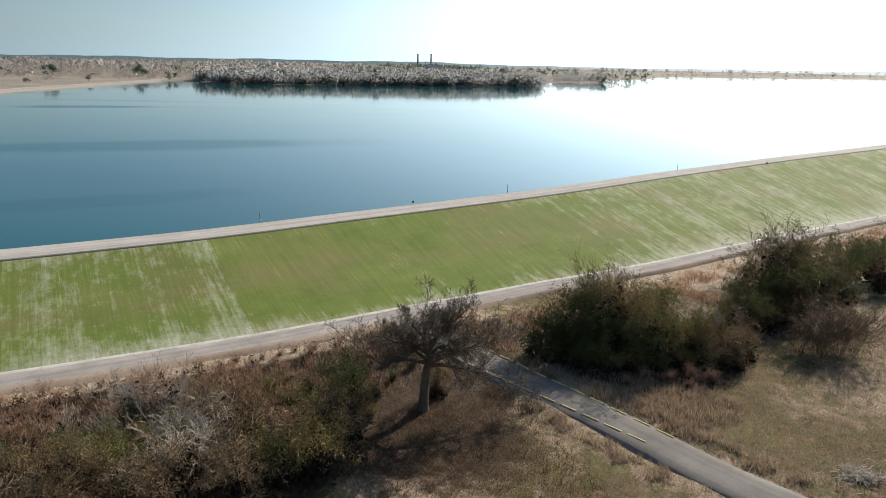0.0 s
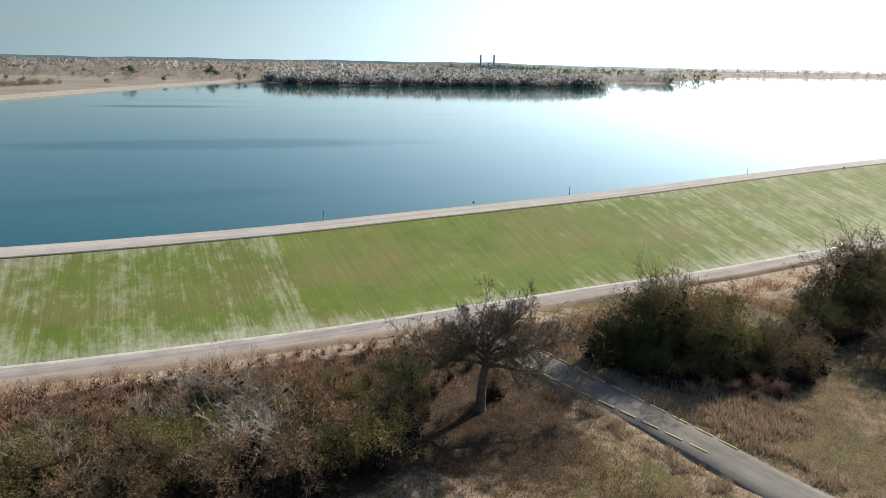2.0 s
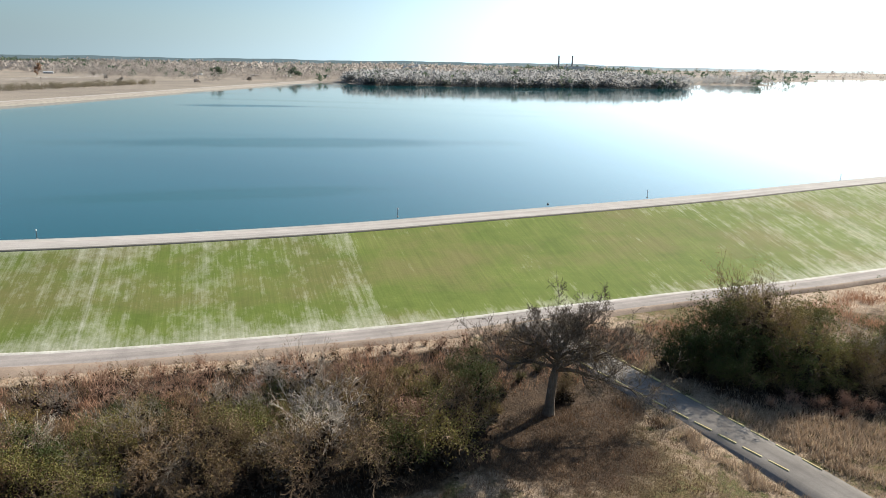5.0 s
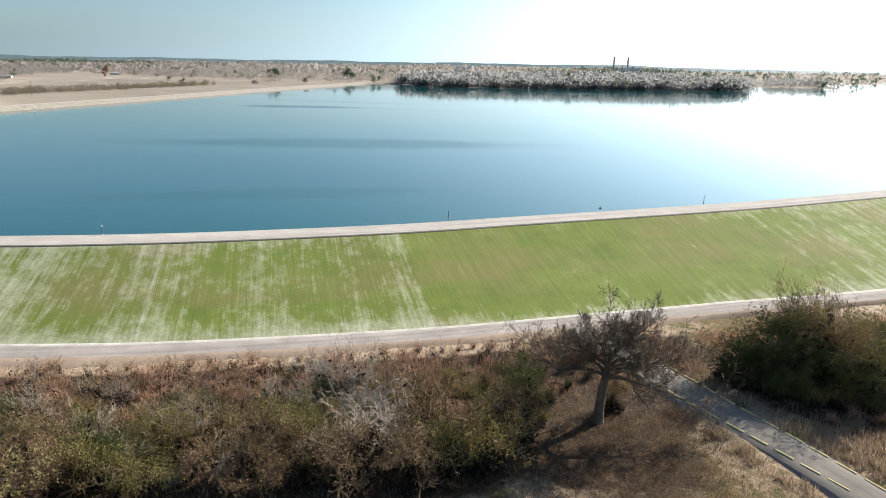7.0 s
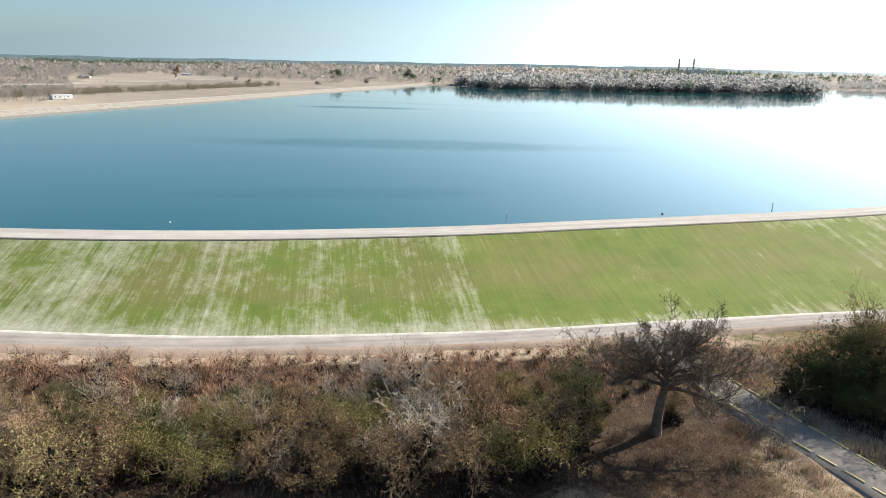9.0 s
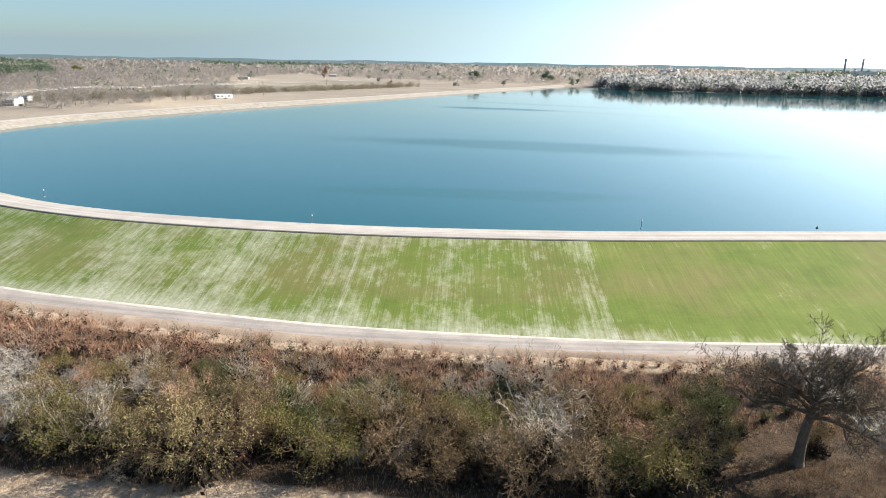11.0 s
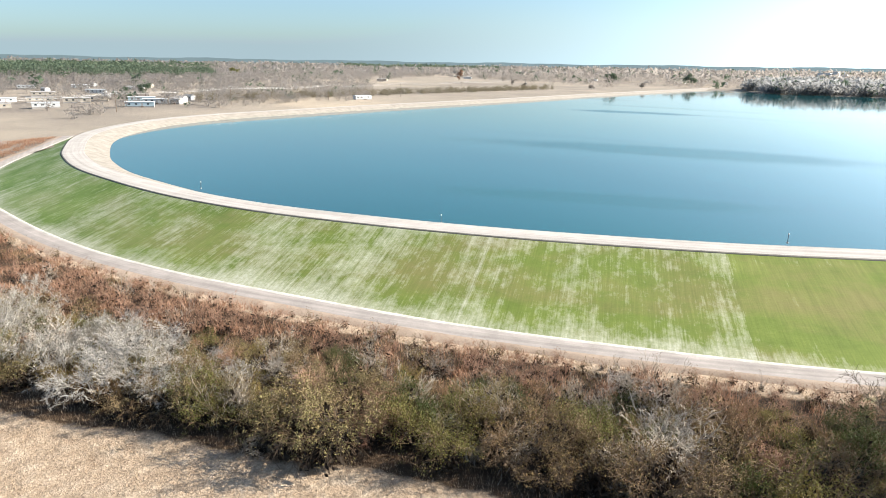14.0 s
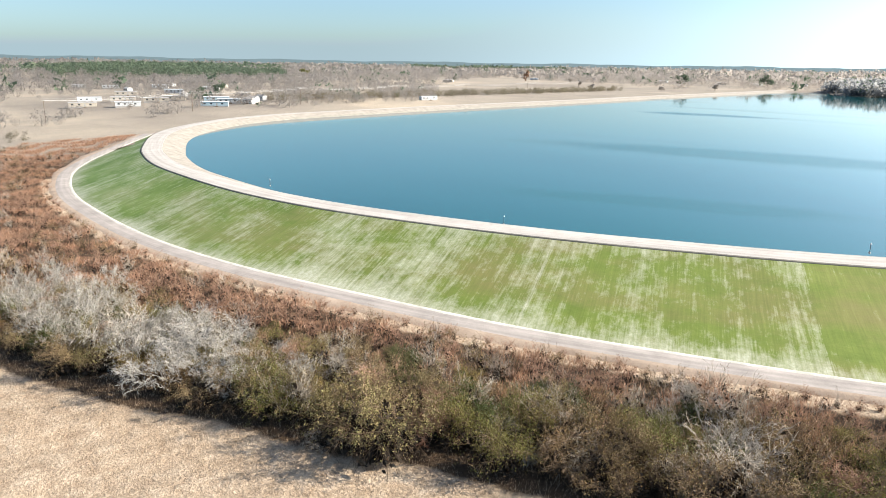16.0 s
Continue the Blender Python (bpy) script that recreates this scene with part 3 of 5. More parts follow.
M_LEAF_RUST = leafy("russet_dead_leaves", [(0, (0.21, 0.125, 0.08)), (0.5, (0.29, 0.18, 0.12)), (1, (0.37, 0.245, 0.17))], 0.18, 0.3)
M_LEAF_VINE = leafy("tan_vine_leaves", [(0, (0.17, 0.125, 0.062)), (0.4, (0.29, 0.215, 0.115)), (0.7, (0.20, 0.18, 0.07)), (1, (0.36, 0.265, 0.16))], 0.2, 0.3)
# near-black brown that stands for the shade inside the shrubs
M_SHADE_FLAKES = surface("dark_shade_flakes", (0.026, 0.019, 0.013), (0.058, 0.041, 0.028), 2.0, 9.0)
M_STRAW = leafy("straw_blades", [(0, (0.28, 0.20, 0.135)), (0.5, (0.39, 0.295, 0.205)), (1, (0.50, 0.395, 0.285))], 0.3, 1.0)
M_FALLEN = leafy("fallen_oak_leaves", [(0, (0.11, 0.068, 0.040)), (0.5, (0.18, 0.112, 0.068)), (1, (0.26, 0.17, 0.105))], 0.2, 1.0)
M_WEED = leafy("russet_weeds", [(0, (0.26, 0.135, 0.085)), (0.4, (0.36, 0.205, 0.13)), (0.75, (0.46, 0.29, 0.195)), (1, (0.53, 0.37, 0.26))], 0.35, 1.0)
# bare-wood grey, lifted and very translucent to imitate distance haze
M_FAR_BARE = leafy("hazed_winter_woods", [(0, (0.26, 0.235, 0.215)), (0.5, (0.29, 0.262, 0.24)), (1, (0.32, 0.29, 0.265))], 0.75, 1.0)
# bluish grey with the lake haze mixed into the base colour
M_FAR_HAZED = leafy("hazed_lakeside_woods", [(0, (0.24, 0.245, 0.25)), (0.5, (0.26, 0.263, 0.265)), (1, (0.28, 0.28, 0.278))], 0.8, 1.0)
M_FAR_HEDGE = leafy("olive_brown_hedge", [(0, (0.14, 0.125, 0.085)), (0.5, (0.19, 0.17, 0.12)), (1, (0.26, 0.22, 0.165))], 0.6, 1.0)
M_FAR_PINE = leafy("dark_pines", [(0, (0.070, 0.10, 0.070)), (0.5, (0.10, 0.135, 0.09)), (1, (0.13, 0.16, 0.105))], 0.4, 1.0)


# ------------------------------------------------------------- plants: shapes
class Shape:
    """Collects tubes and leaves of one part."""

    def __init__(self):
        self.v, self.f = [], []

    def tube(self, pts, radii, sides):
        base = len(self.v)
        up = Vector((0.3, 0.5, 0.81))
        n = len(pts)
        for i, p in enumerate(pts):
            d = (pts[min(i + 1, n - 1)] - pts[max(i - 1, 0)])
            d = d.normalized() if d.length > 1e-6 else Vector((0, 0, 1))
            a = d.cross(up)
            a = a.normalized() if a.length > 1e-3 else Vector((1, 0, 0))
            b = d.cross(a)
            for k in range(sides):
                q = 2 * math.pi * k / sides
                self.v.append(p + (a * math.cos(q) + b * math.sin(q)) * radii[i])
        for i in range(n - 1):
            for k in range(sides):
                if sides == 2 and k:
                    continue
                o, m = base + i * sides, (k + 1) % sides
                self.f.append((o + k, o + m, o + sides + m, o + sides + k))

    def leaf(self, p, size, rng):
        a = Vector((rng.gauss(0, 1), rng.gauss(0, 1), rng.gauss(0, 1))).normalized()
        b = a.cross(Vector((rng.gauss(0, 1), rng.gauss(0, 1), rng.gauss(0, 1)))).normalized()
        o = len(self.v)
        s = size * rng.uniform(0.6, 1.3)
        self.v += [p - a * s, p + b * s * 0.55, p + a * s, p - b * s * 0.55]
        self.f.append((o, o + 1, o + 2, o + 3))

    def made(self, name, mat, parent, label=""):
        return mesh_object(name, self.v, self.f, mat, parent, label)


KIDS_FROM = 0.28                     # how far along a limb its side branches begin
FINEST = 0.011                       # radius of the thinnest twigs


def branch(shape, tips, rng, p, d, length, r, level, spec):
    """One limb with its side branches; spec: per level (segments, wander, lift, children, child length, spread, sides)."""
    seg, wander, lift, kids, ratio, spread, sides = spec[level]
    pts, radii, dirs = [p.copy()], [r], [d.copy()]
    for i in range(seg):
        d = (d + Vector((rng.gauss(0, wander), rng.gauss(0, wander), rng.gauss(0, wander) + lift))).normalized()
        p = p + d * (length / seg) * rng.uniform(0.85, 1.15)
        pts.append(p.copy())
        dirs.append(d.copy())
        radii.append(max(r * (1 - 0.72 * (i + 1) / seg), FINEST))
    shape.tube(pts, radii, sides)
    if level + 1 < len(spec):
        for k in range(kids):
            q = rng.uniform(KIDS_FROM, 1.0) if k else 1.0
            i = min(int(q * seg), seg - 1)
            w = q * seg - i
            o = pts[i].lerp(pts[i + 1], w)
            side = Vector((rng.gauss(0, 1), rng.gauss(0, 1), rng.gauss(0, 0.7))).normalized()
            nd = (dirs[i + 1] + side * spread * rng.uniform(0.6, 1.25)).normalized()
            branch(shape, tips, rng, o, nd, length * ratio * rng.uniform(0.65, 1.25), max(radii[i] * 0.55, FINEST), level + 1, spec)
    else:
        tips += pts[1:]


def scatter_leaves(tips, rng, count, size, jitter, low=0.0):
    s = Shape()
    if not tips:
        return s
    tight = min(0.13, jitter * 0.5)
    for _ in range(count // 6):
        t = tips[rng.randrange(len(tips))]
        c = t + Vector((rng.gauss(0, jitter), rng.gauss(0, jitter), rng.gauss(0, jitter)))
        for _ in range(6):
            p = c + Vector((rng.gauss(0, tight), rng.gauss(0, tight), rng.gauss(0, tight)))
            p.z = max(p.z, low + 0.05)
            s.leaf(p, size, rng)
    return s


def shrub(seed, height, stems, spec, twig_mat, leaf_mat, leaves, leaf_size=0.07, r=0.035, flare=0.55, label="", name="shrub", twig_label="", jitter=0.22, shade_flakes=0):
    rng = random.Random(seed)
    ob = tagged(new(name), label, "shrub" if name == "shrub" else "tree", "brush below the dam")
    b, tips = Shape(), []
    for k in range(stems):
        a = 2 * math.pi * (k + rng.random()) / stems
        lean = flare * rng.uniform(0.3, 1.2)
        d = Vector((math.cos(a) * lean, math.sin(a) * lean, 1)).normalized()
        o = Vector((math.cos(a), math.sin(a), 0)) * rng.uniform(0.05, 0.35) + Vector((0, 0, -0.25))
        branch(b, tips, rng, o, d, height * rng.uniform(0.5, 0.85), r * rng.uniform(0.7, 1.2), 0, spec)
    b.made("twig_growth", twig_mat, ob)
    if leaves:
        crown = max(t.z for t in tips)
        upper = [t for t in tips if t.z > crown * rng.uniform(0.18, 0.62)]
        scatter_leaves(upper, rng, leaves, leaf_size, jitter).made("foliage", leaf_mat, ob)
    # dark flakes added inside the crown, so that its hollows read as shaded
    if shade_flakes:
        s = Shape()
        for _ in range(shade_flakes):
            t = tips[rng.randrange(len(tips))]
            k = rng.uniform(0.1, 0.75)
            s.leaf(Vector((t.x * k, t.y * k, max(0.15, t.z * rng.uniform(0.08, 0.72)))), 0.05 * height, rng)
        tagged(s.made("inner_tangle", M_SHADE_FLAKES, ob, "dark flakes added inside to read as shade"), kind="stuff")
    return ob


# segments, wander, lift, children, child length, spread, sides
TWIGGY = [(4, 0.2, 0.02, 7, 0.5, 0.75, 3), (2, 0.28, 0.03, 7, 0.45, 0.85, 3), (2, 0.3, 0.02, 3, 0.5, 0.9, 2), (1, 0.2, 0.0, 0, 0, 0, 2)]
LEAFY = [(5, 0.16, 0.02, 7, 0.5, 0.8, 4), (3, 0.2, 0.02, 6, 0.5, 0.9, 3), (2, 0.25, 0.0, 0, 0, 0, 3)]
DROOPY = [(5, 0.2, -0.05, 9, 0.5, 0.8, 4), (4, 0.22, -0.10, 7, 0.5, 0.8, 3), (2, 0.2, -0.15, 3, 0.5, 0.7, 3), (1, 0.2, -0.1, 0, 0, 0, 2)]

ARCHED = [(6, 0.16, -0.03, 8, 0.5, 0.8, 4), (4, 0.2, -0.12, 7, 0.5, 0.9, 3), (3, 0.2, -0.2, 0, 0, 0, 3)]
PALE = [(6, 0.2, 0.0, 9, 0.48, 0.8, 5), (5, 0.28, 0.02, 8, 0.45, 0.85, 3), (3, 0.3, 0.02, 7, 0.45, 0.9, 3), (2, 0.3, 0.0, 4, 0.5, 0.9, 2), (1, 0.2, 0, 0, 0, 0, 2)]
PROTOS = {
    "grey": [shrub(11 + i, 4.4, 9, TWIGGY, M_TWIG_GREY, M_LEAF_BROWN, 300, 0.055, r=0.026, shade_flakes=350, label="bare grey winter shrub with fine tangled twigs") for i in range(2)],
    "brown": [shrub(21 + i, 4.0, 9, TWIGGY, M_TWIG_BROWN, M_LEAF_BROWN, 2200, 0.055, shade_flakes=1300, label="brown winter shrub with dry clinging leaves") for i in range(3)],
    "red": [shrub(31 + i, 3.0, 9, TWIGGY, M_TWIG_RED, M_LEAF_RUST, 1300, 0.06, r=0.022, flare=0.5, shade_flakes=500, label="low russet shrub with reddish bare twigs") for i in range(3)],
    "olive": [shrub(41 + i, 3.8, 10, LEAFY, M_TWIG_BROWN, M_LEAF_OLIVE, 4000, 0.056, shade_flakes=1300, flare=0.7, label="olive green bush with small dull leaves", jitter=0.26) for i in range(2)],
    "green": [shrub(51, 3.2, 9, LEAFY, M_TWIG_BROWN, M_LEAF_GREEN, 4000, 0.056, shade_flakes=1300, flare=0.7, label="dark evergreen bush with dense leaves", jitter=0.26)],
    "gold": [shrub(56, 3.6, 9, LEAFY, M_TWIG_BROWN, M_LEAF_GOLD, 2600, 0.055, flare=0.6, shade_flakes=900, label="bush with yellowing autumn leaves", jitter=0.26)],
    "vine": [shrub(81 + i, 4.4, 10, ARCHED, M_TWIG_BROWN, M_LEAF_VINE, 4600, 0.056, flare=0.75, shade_flakes=1500, label="shrub draped in arching tan and olive vines", jitter=0.2) for i in range(3)],
    "pale": [shrub(61 + i, 7.0, 7, PALE, M_PALE_BARK, None, 0, r=0.085, flare=0.9, label="pale bare spreading tree with whitish limbs", name="bare_tree") for i in range(2)],
    "stems": [shrub(91, 5.2, 16, TWIGGY, M_TWIG_BROWN, None, 0, r=0.03, flare=0.3, label="upright thicket of bare brown stems")],
    "droop": [shrub(71, 4.2, 9, DROOPY, M_TWIG_GREY, None, 0, r=0.045, flare=0.9, shade_flakes=500, label="drooping bare shrub with bleached twigs")],
}
USED = set()


def low_brush(kind, seed):
    """Twigs, leaves and dark inner shade flakes of one knee- to head-high shrub, for the thicket that nobody could
    count.
    """
    r2 = random.Random(seed)
    b, tips = Shape(), []
    for k in range(7):
        a = 2 * math.pi * (k + r2.random()) / 7
        lean = 0.6 * r2.uniform(0.3, 1.2)
        branch(b, tips, r2, Vector((math.cos(a) * 0.2, math.sin(a) * 0.2, -0.2)), Vector((math.cos(a) * lean, math.sin(a) * lean, 1)).normalized(), 2.3 * r2.uniform(0.5, 1.0), 0.03, 0,
               [(3, 0.18, 0.02, 6, 0.5, 0.8, 3), (2, 0.22, 0.02, 4, 0.5, 0.8, 3), (1, 0.25, 0.0, 0, 0, 0, 2)])
    # the same dark flakes, added as shade within the low brush
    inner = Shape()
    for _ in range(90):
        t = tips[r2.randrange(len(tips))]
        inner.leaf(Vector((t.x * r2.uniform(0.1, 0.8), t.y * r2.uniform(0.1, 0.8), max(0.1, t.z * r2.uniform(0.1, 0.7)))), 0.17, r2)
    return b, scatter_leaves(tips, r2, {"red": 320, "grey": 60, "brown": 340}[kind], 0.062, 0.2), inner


LOW = {k: [low_brush(k, 300 + 10 * i + j) for j in range(3)] for i, k in enumerate(("red", "grey", "brown"))}
LOW_MATS = {"red": (M_TWIG_RED, M_LEAF_RUST), "grey": (M_TWIG_GREY, M_LEAF_BROWN), "brown": (M_TWIG_BROWN, M_LEAF_BROWN)}


def thicket(name, spots, label):
    """spots: kind, x, y, scale, turn; all in one mesh."""
    mats, vs, quads, marks, base = [M_SHADE_FLAKES], [], [], [], 0
    for i, (kind, x, y, sc, turn) in enumerate(spots):
        z = float(ground_level(x, y))
        c, sn = math.cos(turn) * sc, math.sin(turn) * sc
        for shape, mat in zip(LOW[kind][i % 3], (*LOW_MATS[kind], M_SHADE_FLAKES)):
            if mat not in mats:
                mats.append(mat)
            p = np.array([tuple(q) for q in shape.v])
            vs.append(np.stack([x + p[:, 0] * c - p[:, 1] * sn, y + p[:, 0] * sn + p[:, 1] * c, z + p[:, 2] * sc], 1))
            quads += [tuple(base + k for k in f) for f in shape.f]
            marks += [mats.index(mat)] * len(shape.f)
            base += len(p)
    ob = mesh_object(name, np.concatenate(vs), quads, mats[0])
    for mat in mats[1:]:
        ob.data.materials.append(mat)
    ob.data.polygons.foreach_set("material_index", np.array(marks, dtype=np.int32))
    return tagged(ob, label, "brush", kind="stuff")




def plant(kind, x, y, scale, turn, rng, z=None):
    protos = PROTOS[kind]
    ob = protos[rng.randrange(len(protos))]
    h = float(ground_level(x, y)) if z is None else z
    m = Matrix.LocRotScale((x, y, h), Euler((rng.gauss(0, 0.06), rng.gauss(0, 0.06), turn)), (scale * rng.uniform(0.9, 1.1), scale * rng.uniform(0.9, 1.1), scale))
    if ob not in USED:
        USED.add(ob)
        ob.matrix_basis = m
        return ob
    scl = ob.scale.copy()
    return copy_thing(ob, m @ Matrix.Diagonal((1 / scl[0], 1 / scl[1], 1 / scl[2], 1)))


rng = random.Random(5)
# single plants that stand out
for kind, x, y, s in (("pale", -62, 21, 1.0), ("pale", -57, 25.5, 0.7), ("pale", -79, 14, 1.05), ("pale", -88, 12, 1.0), ("pale", -70, 19, 0.9), ("pale", -66, 24.5, 0.8), ("pale", -54, 28.5, 0.6), ("pale", -84, 18.5, 0.9), ("pale", -94, 15, 0.9), ("pale", -73, 24, 0.7), ("droop", -29.5, 40.5, 1.0), ("droop", -16.5, 48.0, 0.75),
                      ("grey", -24.5, 55.5, 1.1), ("grey", -27.5, 54.5, 1.0), ("green", -47.0, 30.5, 0.9), ("green", -41.5, 36.0, 0.8), ("gold", -50.5, 28.5, 0.85),
                      ("gold", -59, 33.5, 0.8), ("droop", -44.5, 25.5, 0.45), ("gold", -65, 20.5, 0.55), ("green", -52.5, 24.8, 0.5), ("green", -9.5, 62, 1.1), ("green", -8.0, 58.0, 1.2), ("green", -55.5, 25.0, 0.85), ("olive", -50.0, 26.0, 0.9), ("green", -37.0, 37.0, 1.0), ("olive", -60.5, 23.5, 0.8),
                      ("droop", -34.0, 37.5, 0.9), ("droop", -22.0, 44.0, 0.9), ("grey", -33.0, 42.0, 1.15), ("grey", -21.0, 49.0, 1.1), ("grey", -40.0, 39.0, 1.05)):
    plant(kind, x, y, s, rng.uniform(0, 6.28), rng)

# the brush between the field and the service road
spots, low_spots = [], []
for _ in range(22000):
    x = rng.uniform(-235, 6.0)
    y = rng.uniform(-45, 76)
    bd = float(brush_depth(x, y))
    if bd < 0.3:
        continue
    gap = float(toe_gap(x, y)[0])
    if gap < 4.9 or (x < -125 and gap > 34) or math.hypot(x + 1.7, y - 57.3) < 2.4 or (x > 1.0 and y < 66):
        continue
    if np.min((DRIVE_P[:, 0] - x) ** 2 + (DRIVE_P[:, 1] - y) ** 2) < 4.6 ** 2:
        continue
    left = max(0.0, min(1.0, (-x - 62) / 30))
    if x > -5 and y < 56:
        continue
    tall = gap > 13.5 + 9 * left
    need = (3.0 if x > -43 and bd < 8 else 2.6) if tall else (1.55 if gap < 9 else 2.0)
    if x < -95:
        need += 1.0
    if any((a - x) ** 2 + (b - y) ** 2 < need * need for a, b in spots):
        continue
    spots.append((x, y))
    if not tall:
        kind = rng.choices(("red", "brown", "grey"), (8, 2.2, 1.4))[0]
        s = rng.uniform(0.32, 0.6) * float(np.interp(gap, [5.5, 8, 12], [0.8, 1.2, 1.7]))
        low_spots.append((kind, x, y, s * 1.25, rng.uniform(0, 6.28)))
        continue
    else:
        front = bd < 6
        wts = (3.6, 6, 1.2, 2.4, 1.1, 0.7, 3.5) if x > -38 else (4.5, 3.2, 3.0, 2.0, 1.5, 1.3, 3.0)
        if front:
            wts = (0.8, 3.6, 0.5, 1.5, 1.2, 0.6, 5.0)
        if x > -33:
            wts = (1.6, 7.0, 0.5, 3.2, 2.6, 0.3, 1.6)
        if x < -110:
            wts = (2.0, 4.0, 7.0, 0.8, 0.4, 0.3, 1.0)
        kind = rng.choices(("grey", "brown", "red", "olive", "green", "gold", "vine"), wts)[0]
        s = rng.uniform(0.8, 1.2) * float(np.interp(gap, [14, 19, 26], [0.55, 0.8, 1.08])) * (1.0 if x > -60 else 0.85)
        if x > -43 and bd < 8:
            s *= 1.25
    if x < -92:
        low_spots.append((kind if kind in ("red", "grey") else "brown", x, y, s * 1.6, rng.uniform(0, 6.28)))
        continue
    if x > -7 and y > 52:
        s *= 0.55
    plant(kind, x, y, s, rng.uniform(0, 6.28), rng)
thicket("low_thicket", low_spots, "russet and brown low brush below the service road")

# dense clumps beyond the driveway
def big_tree(seed, height, leaf_mat, leaves, label, size=0.10, jitter=0.5, stems=5, bark=M_TWIG_BROWN):
    spec = [(6, 0.15, 0.03, 7, 0.5, 0.8, 6), (4, 0.2, 0.02, 6, 0.48, 0.85, 3), (2, 0.22, 0.01, 4, 0.5, 0.8, 3), (1, 0.2, 0, 0, 0, 0, 2)]
    ob = shrub(seed, height, stems, spec, bark, leaf_mat, leaves, leaf_size=size, r=0.12, flare=0.6, label=label, name="tree", jitter=jitter, shade_flakes=550)
    tagged(ob, group="trees beside the driveway")
    return ob


def place(ob, x, y, s=1.0, turn=0.0):
    ob.matrix_basis = Matrix.LocRotScale((x, y, float(ground_level(x, y))), Euler((0, 0, turn)), (s, s, s))


TREE_A = big_tree(101, 9.0, M_LEAF_GREEN, 13000, "dark evergreen tree hung with vines", stems=7, size=0.10, jitter=0.32)
TREE_B = big_tree(102, 9.5, M_LEAF_OLIVE, 12000, "dense tree with dull olive and yellowing leaves", stems=7, size=0.095, jitter=0.30)
TREE_C = big_tree(103, 9.0, M_LEAF_GOLD, 5000, "small tree with sparse yellow-brown leaves", size=0.065, jitter=0.35)
TREE_D = big_tree(104, 7.5, M_LEAF_BROWN, 2200, "leafless brown thicket tree with fine twigs", stems=8, size=0.055)
place(TREE_A, 13.0, 72.0, 0.75, 0.4)
place(TREE_B, 24.0, 73.0, 0.8, 2.0)
place(TREE_C, 19.5, 73.5, 1.05, 1.1)
place(TREE_D, 29.5, 74.0, 0.75, 0.2)


def again(ob, x, y, s, turn):
    k = ob.scale[0]
    return copy_thing(ob, Matrix.LocRotScale((x, y, float(ground_level(x, y))), Euler((0, 0, turn)), (s / k, s / k, s / k)))


for ob, x, y, s, turn in ((TREE_C, 23.5, 70.0, 0.85, 0.7), (TREE_C, 46.5, 89.0, 0.7, 2.9), (TREE_A, 16.5, 72.0, 0.8, 2.2), (TREE_B, 18.5, 74.0, 0.85, 4.0), (TREE_A, 22.0, 70.5, 0.65, 5.1), (TREE_D, 17.5, 74.5, 1.4, 3.0), (TREE_D, 20.0, 75.0, 1.25, 2.1),
                          (TREE_A, 9.8, 70.5, 0.5, 1.0), (TREE_B, 26.5, 71.0, 0.55, 4.1), (TREE_D, 28.5, 71.0, 0.65, 0.6), (TREE_A, 15.0, 68.5, 0.5, 0.9),
                          (TREE_D, 34.0, 77.0, 0.8, 1.4), (TREE_B, 36.5, 80.5, 0.55, 0.5), (TREE_A, 44.0, 90.0, 0.95, 1.2), (TREE_D, 46.0, 92.5, 1.75, 2.4), (TREE_B, 48.0, 91.0, 1.0, 2.0), (TREE_A, 51.5, 93.0, 0.8, 3.9),
                          (TREE_D, 49.5, 94.0, 1.6, 0.9), (TREE_A, 40.0, 88.0, 0.7, 0.1), (TREE_D, 55.0, 95.0, 1.0, 2.7), (TREE_A, 62.0, 104.0, 0.85, 1.9), (TREE_A, 69.0, 107.0, 0.9, 4.4),
                          (TREE_B, 58.0, 99.0, 0.7, 5.5), (TREE_A, 77.0, 112.0, 0.9, 0.8), (TREE_D, 66.0, 100.0, 0.9, 3.6), (TREE_D, 38.0, 84.0, 0.8, 5.0), (TREE_A, 86.0, 118.0, 0.9, 2.8)):
    again(ob, x, y, s, turn)
# bare thicket standing alone in the field, and low growth by the lane
for x, y, s in ((41.8, 75.5, 0.9), (44.0, 75.0, 1.1), (46.3, 75.2, 1.25), (45.5, 77.5, 1.15), (48.5, 76.0, 1.1)):
    plant("stems", x, y, s, rng.uniform(0, 6.28), rng)
for kind, x, y, s in (("green", 14.5, 68.5, 0.8), ("green", 17.5, 68.0, 0.85), ("olive", 20.5, 68.0, 0.8), ("green", 23.0, 69.0, 0.85), ("olive", 26.0, 69.5, 0.8), ("brown", 30.0, 69.5, 0.85),
                      ("olive", 12.5, 71.5, 1.0), ("green", 11.5, 69.5, 0.8), ("brown", 32.5, 70.5, 1.1), ("brown", 34.5, 73.5, 1.0), ("olive", 28.5, 75.0, 1.3), ("grey", 31.5, 77.5, 1.2),
                      ("green", 37.0, 84.5, 1.1), ("green", 41.0, 85.0, 1.2), ("olive", 45.0, 86.0, 1.2), ("green", 48.0, 86.0, 1.2), ("brown", 52.0, 89.5, 1.1), ("green", 57.5, 94.5, 1.2),
                      ("brown", 40.5, 82.0, 1.0), ("olive", 34.5, 79.5, 0.9)):
    plant(kind, x, y, s, rng.uniform(0, 6.28), rng)
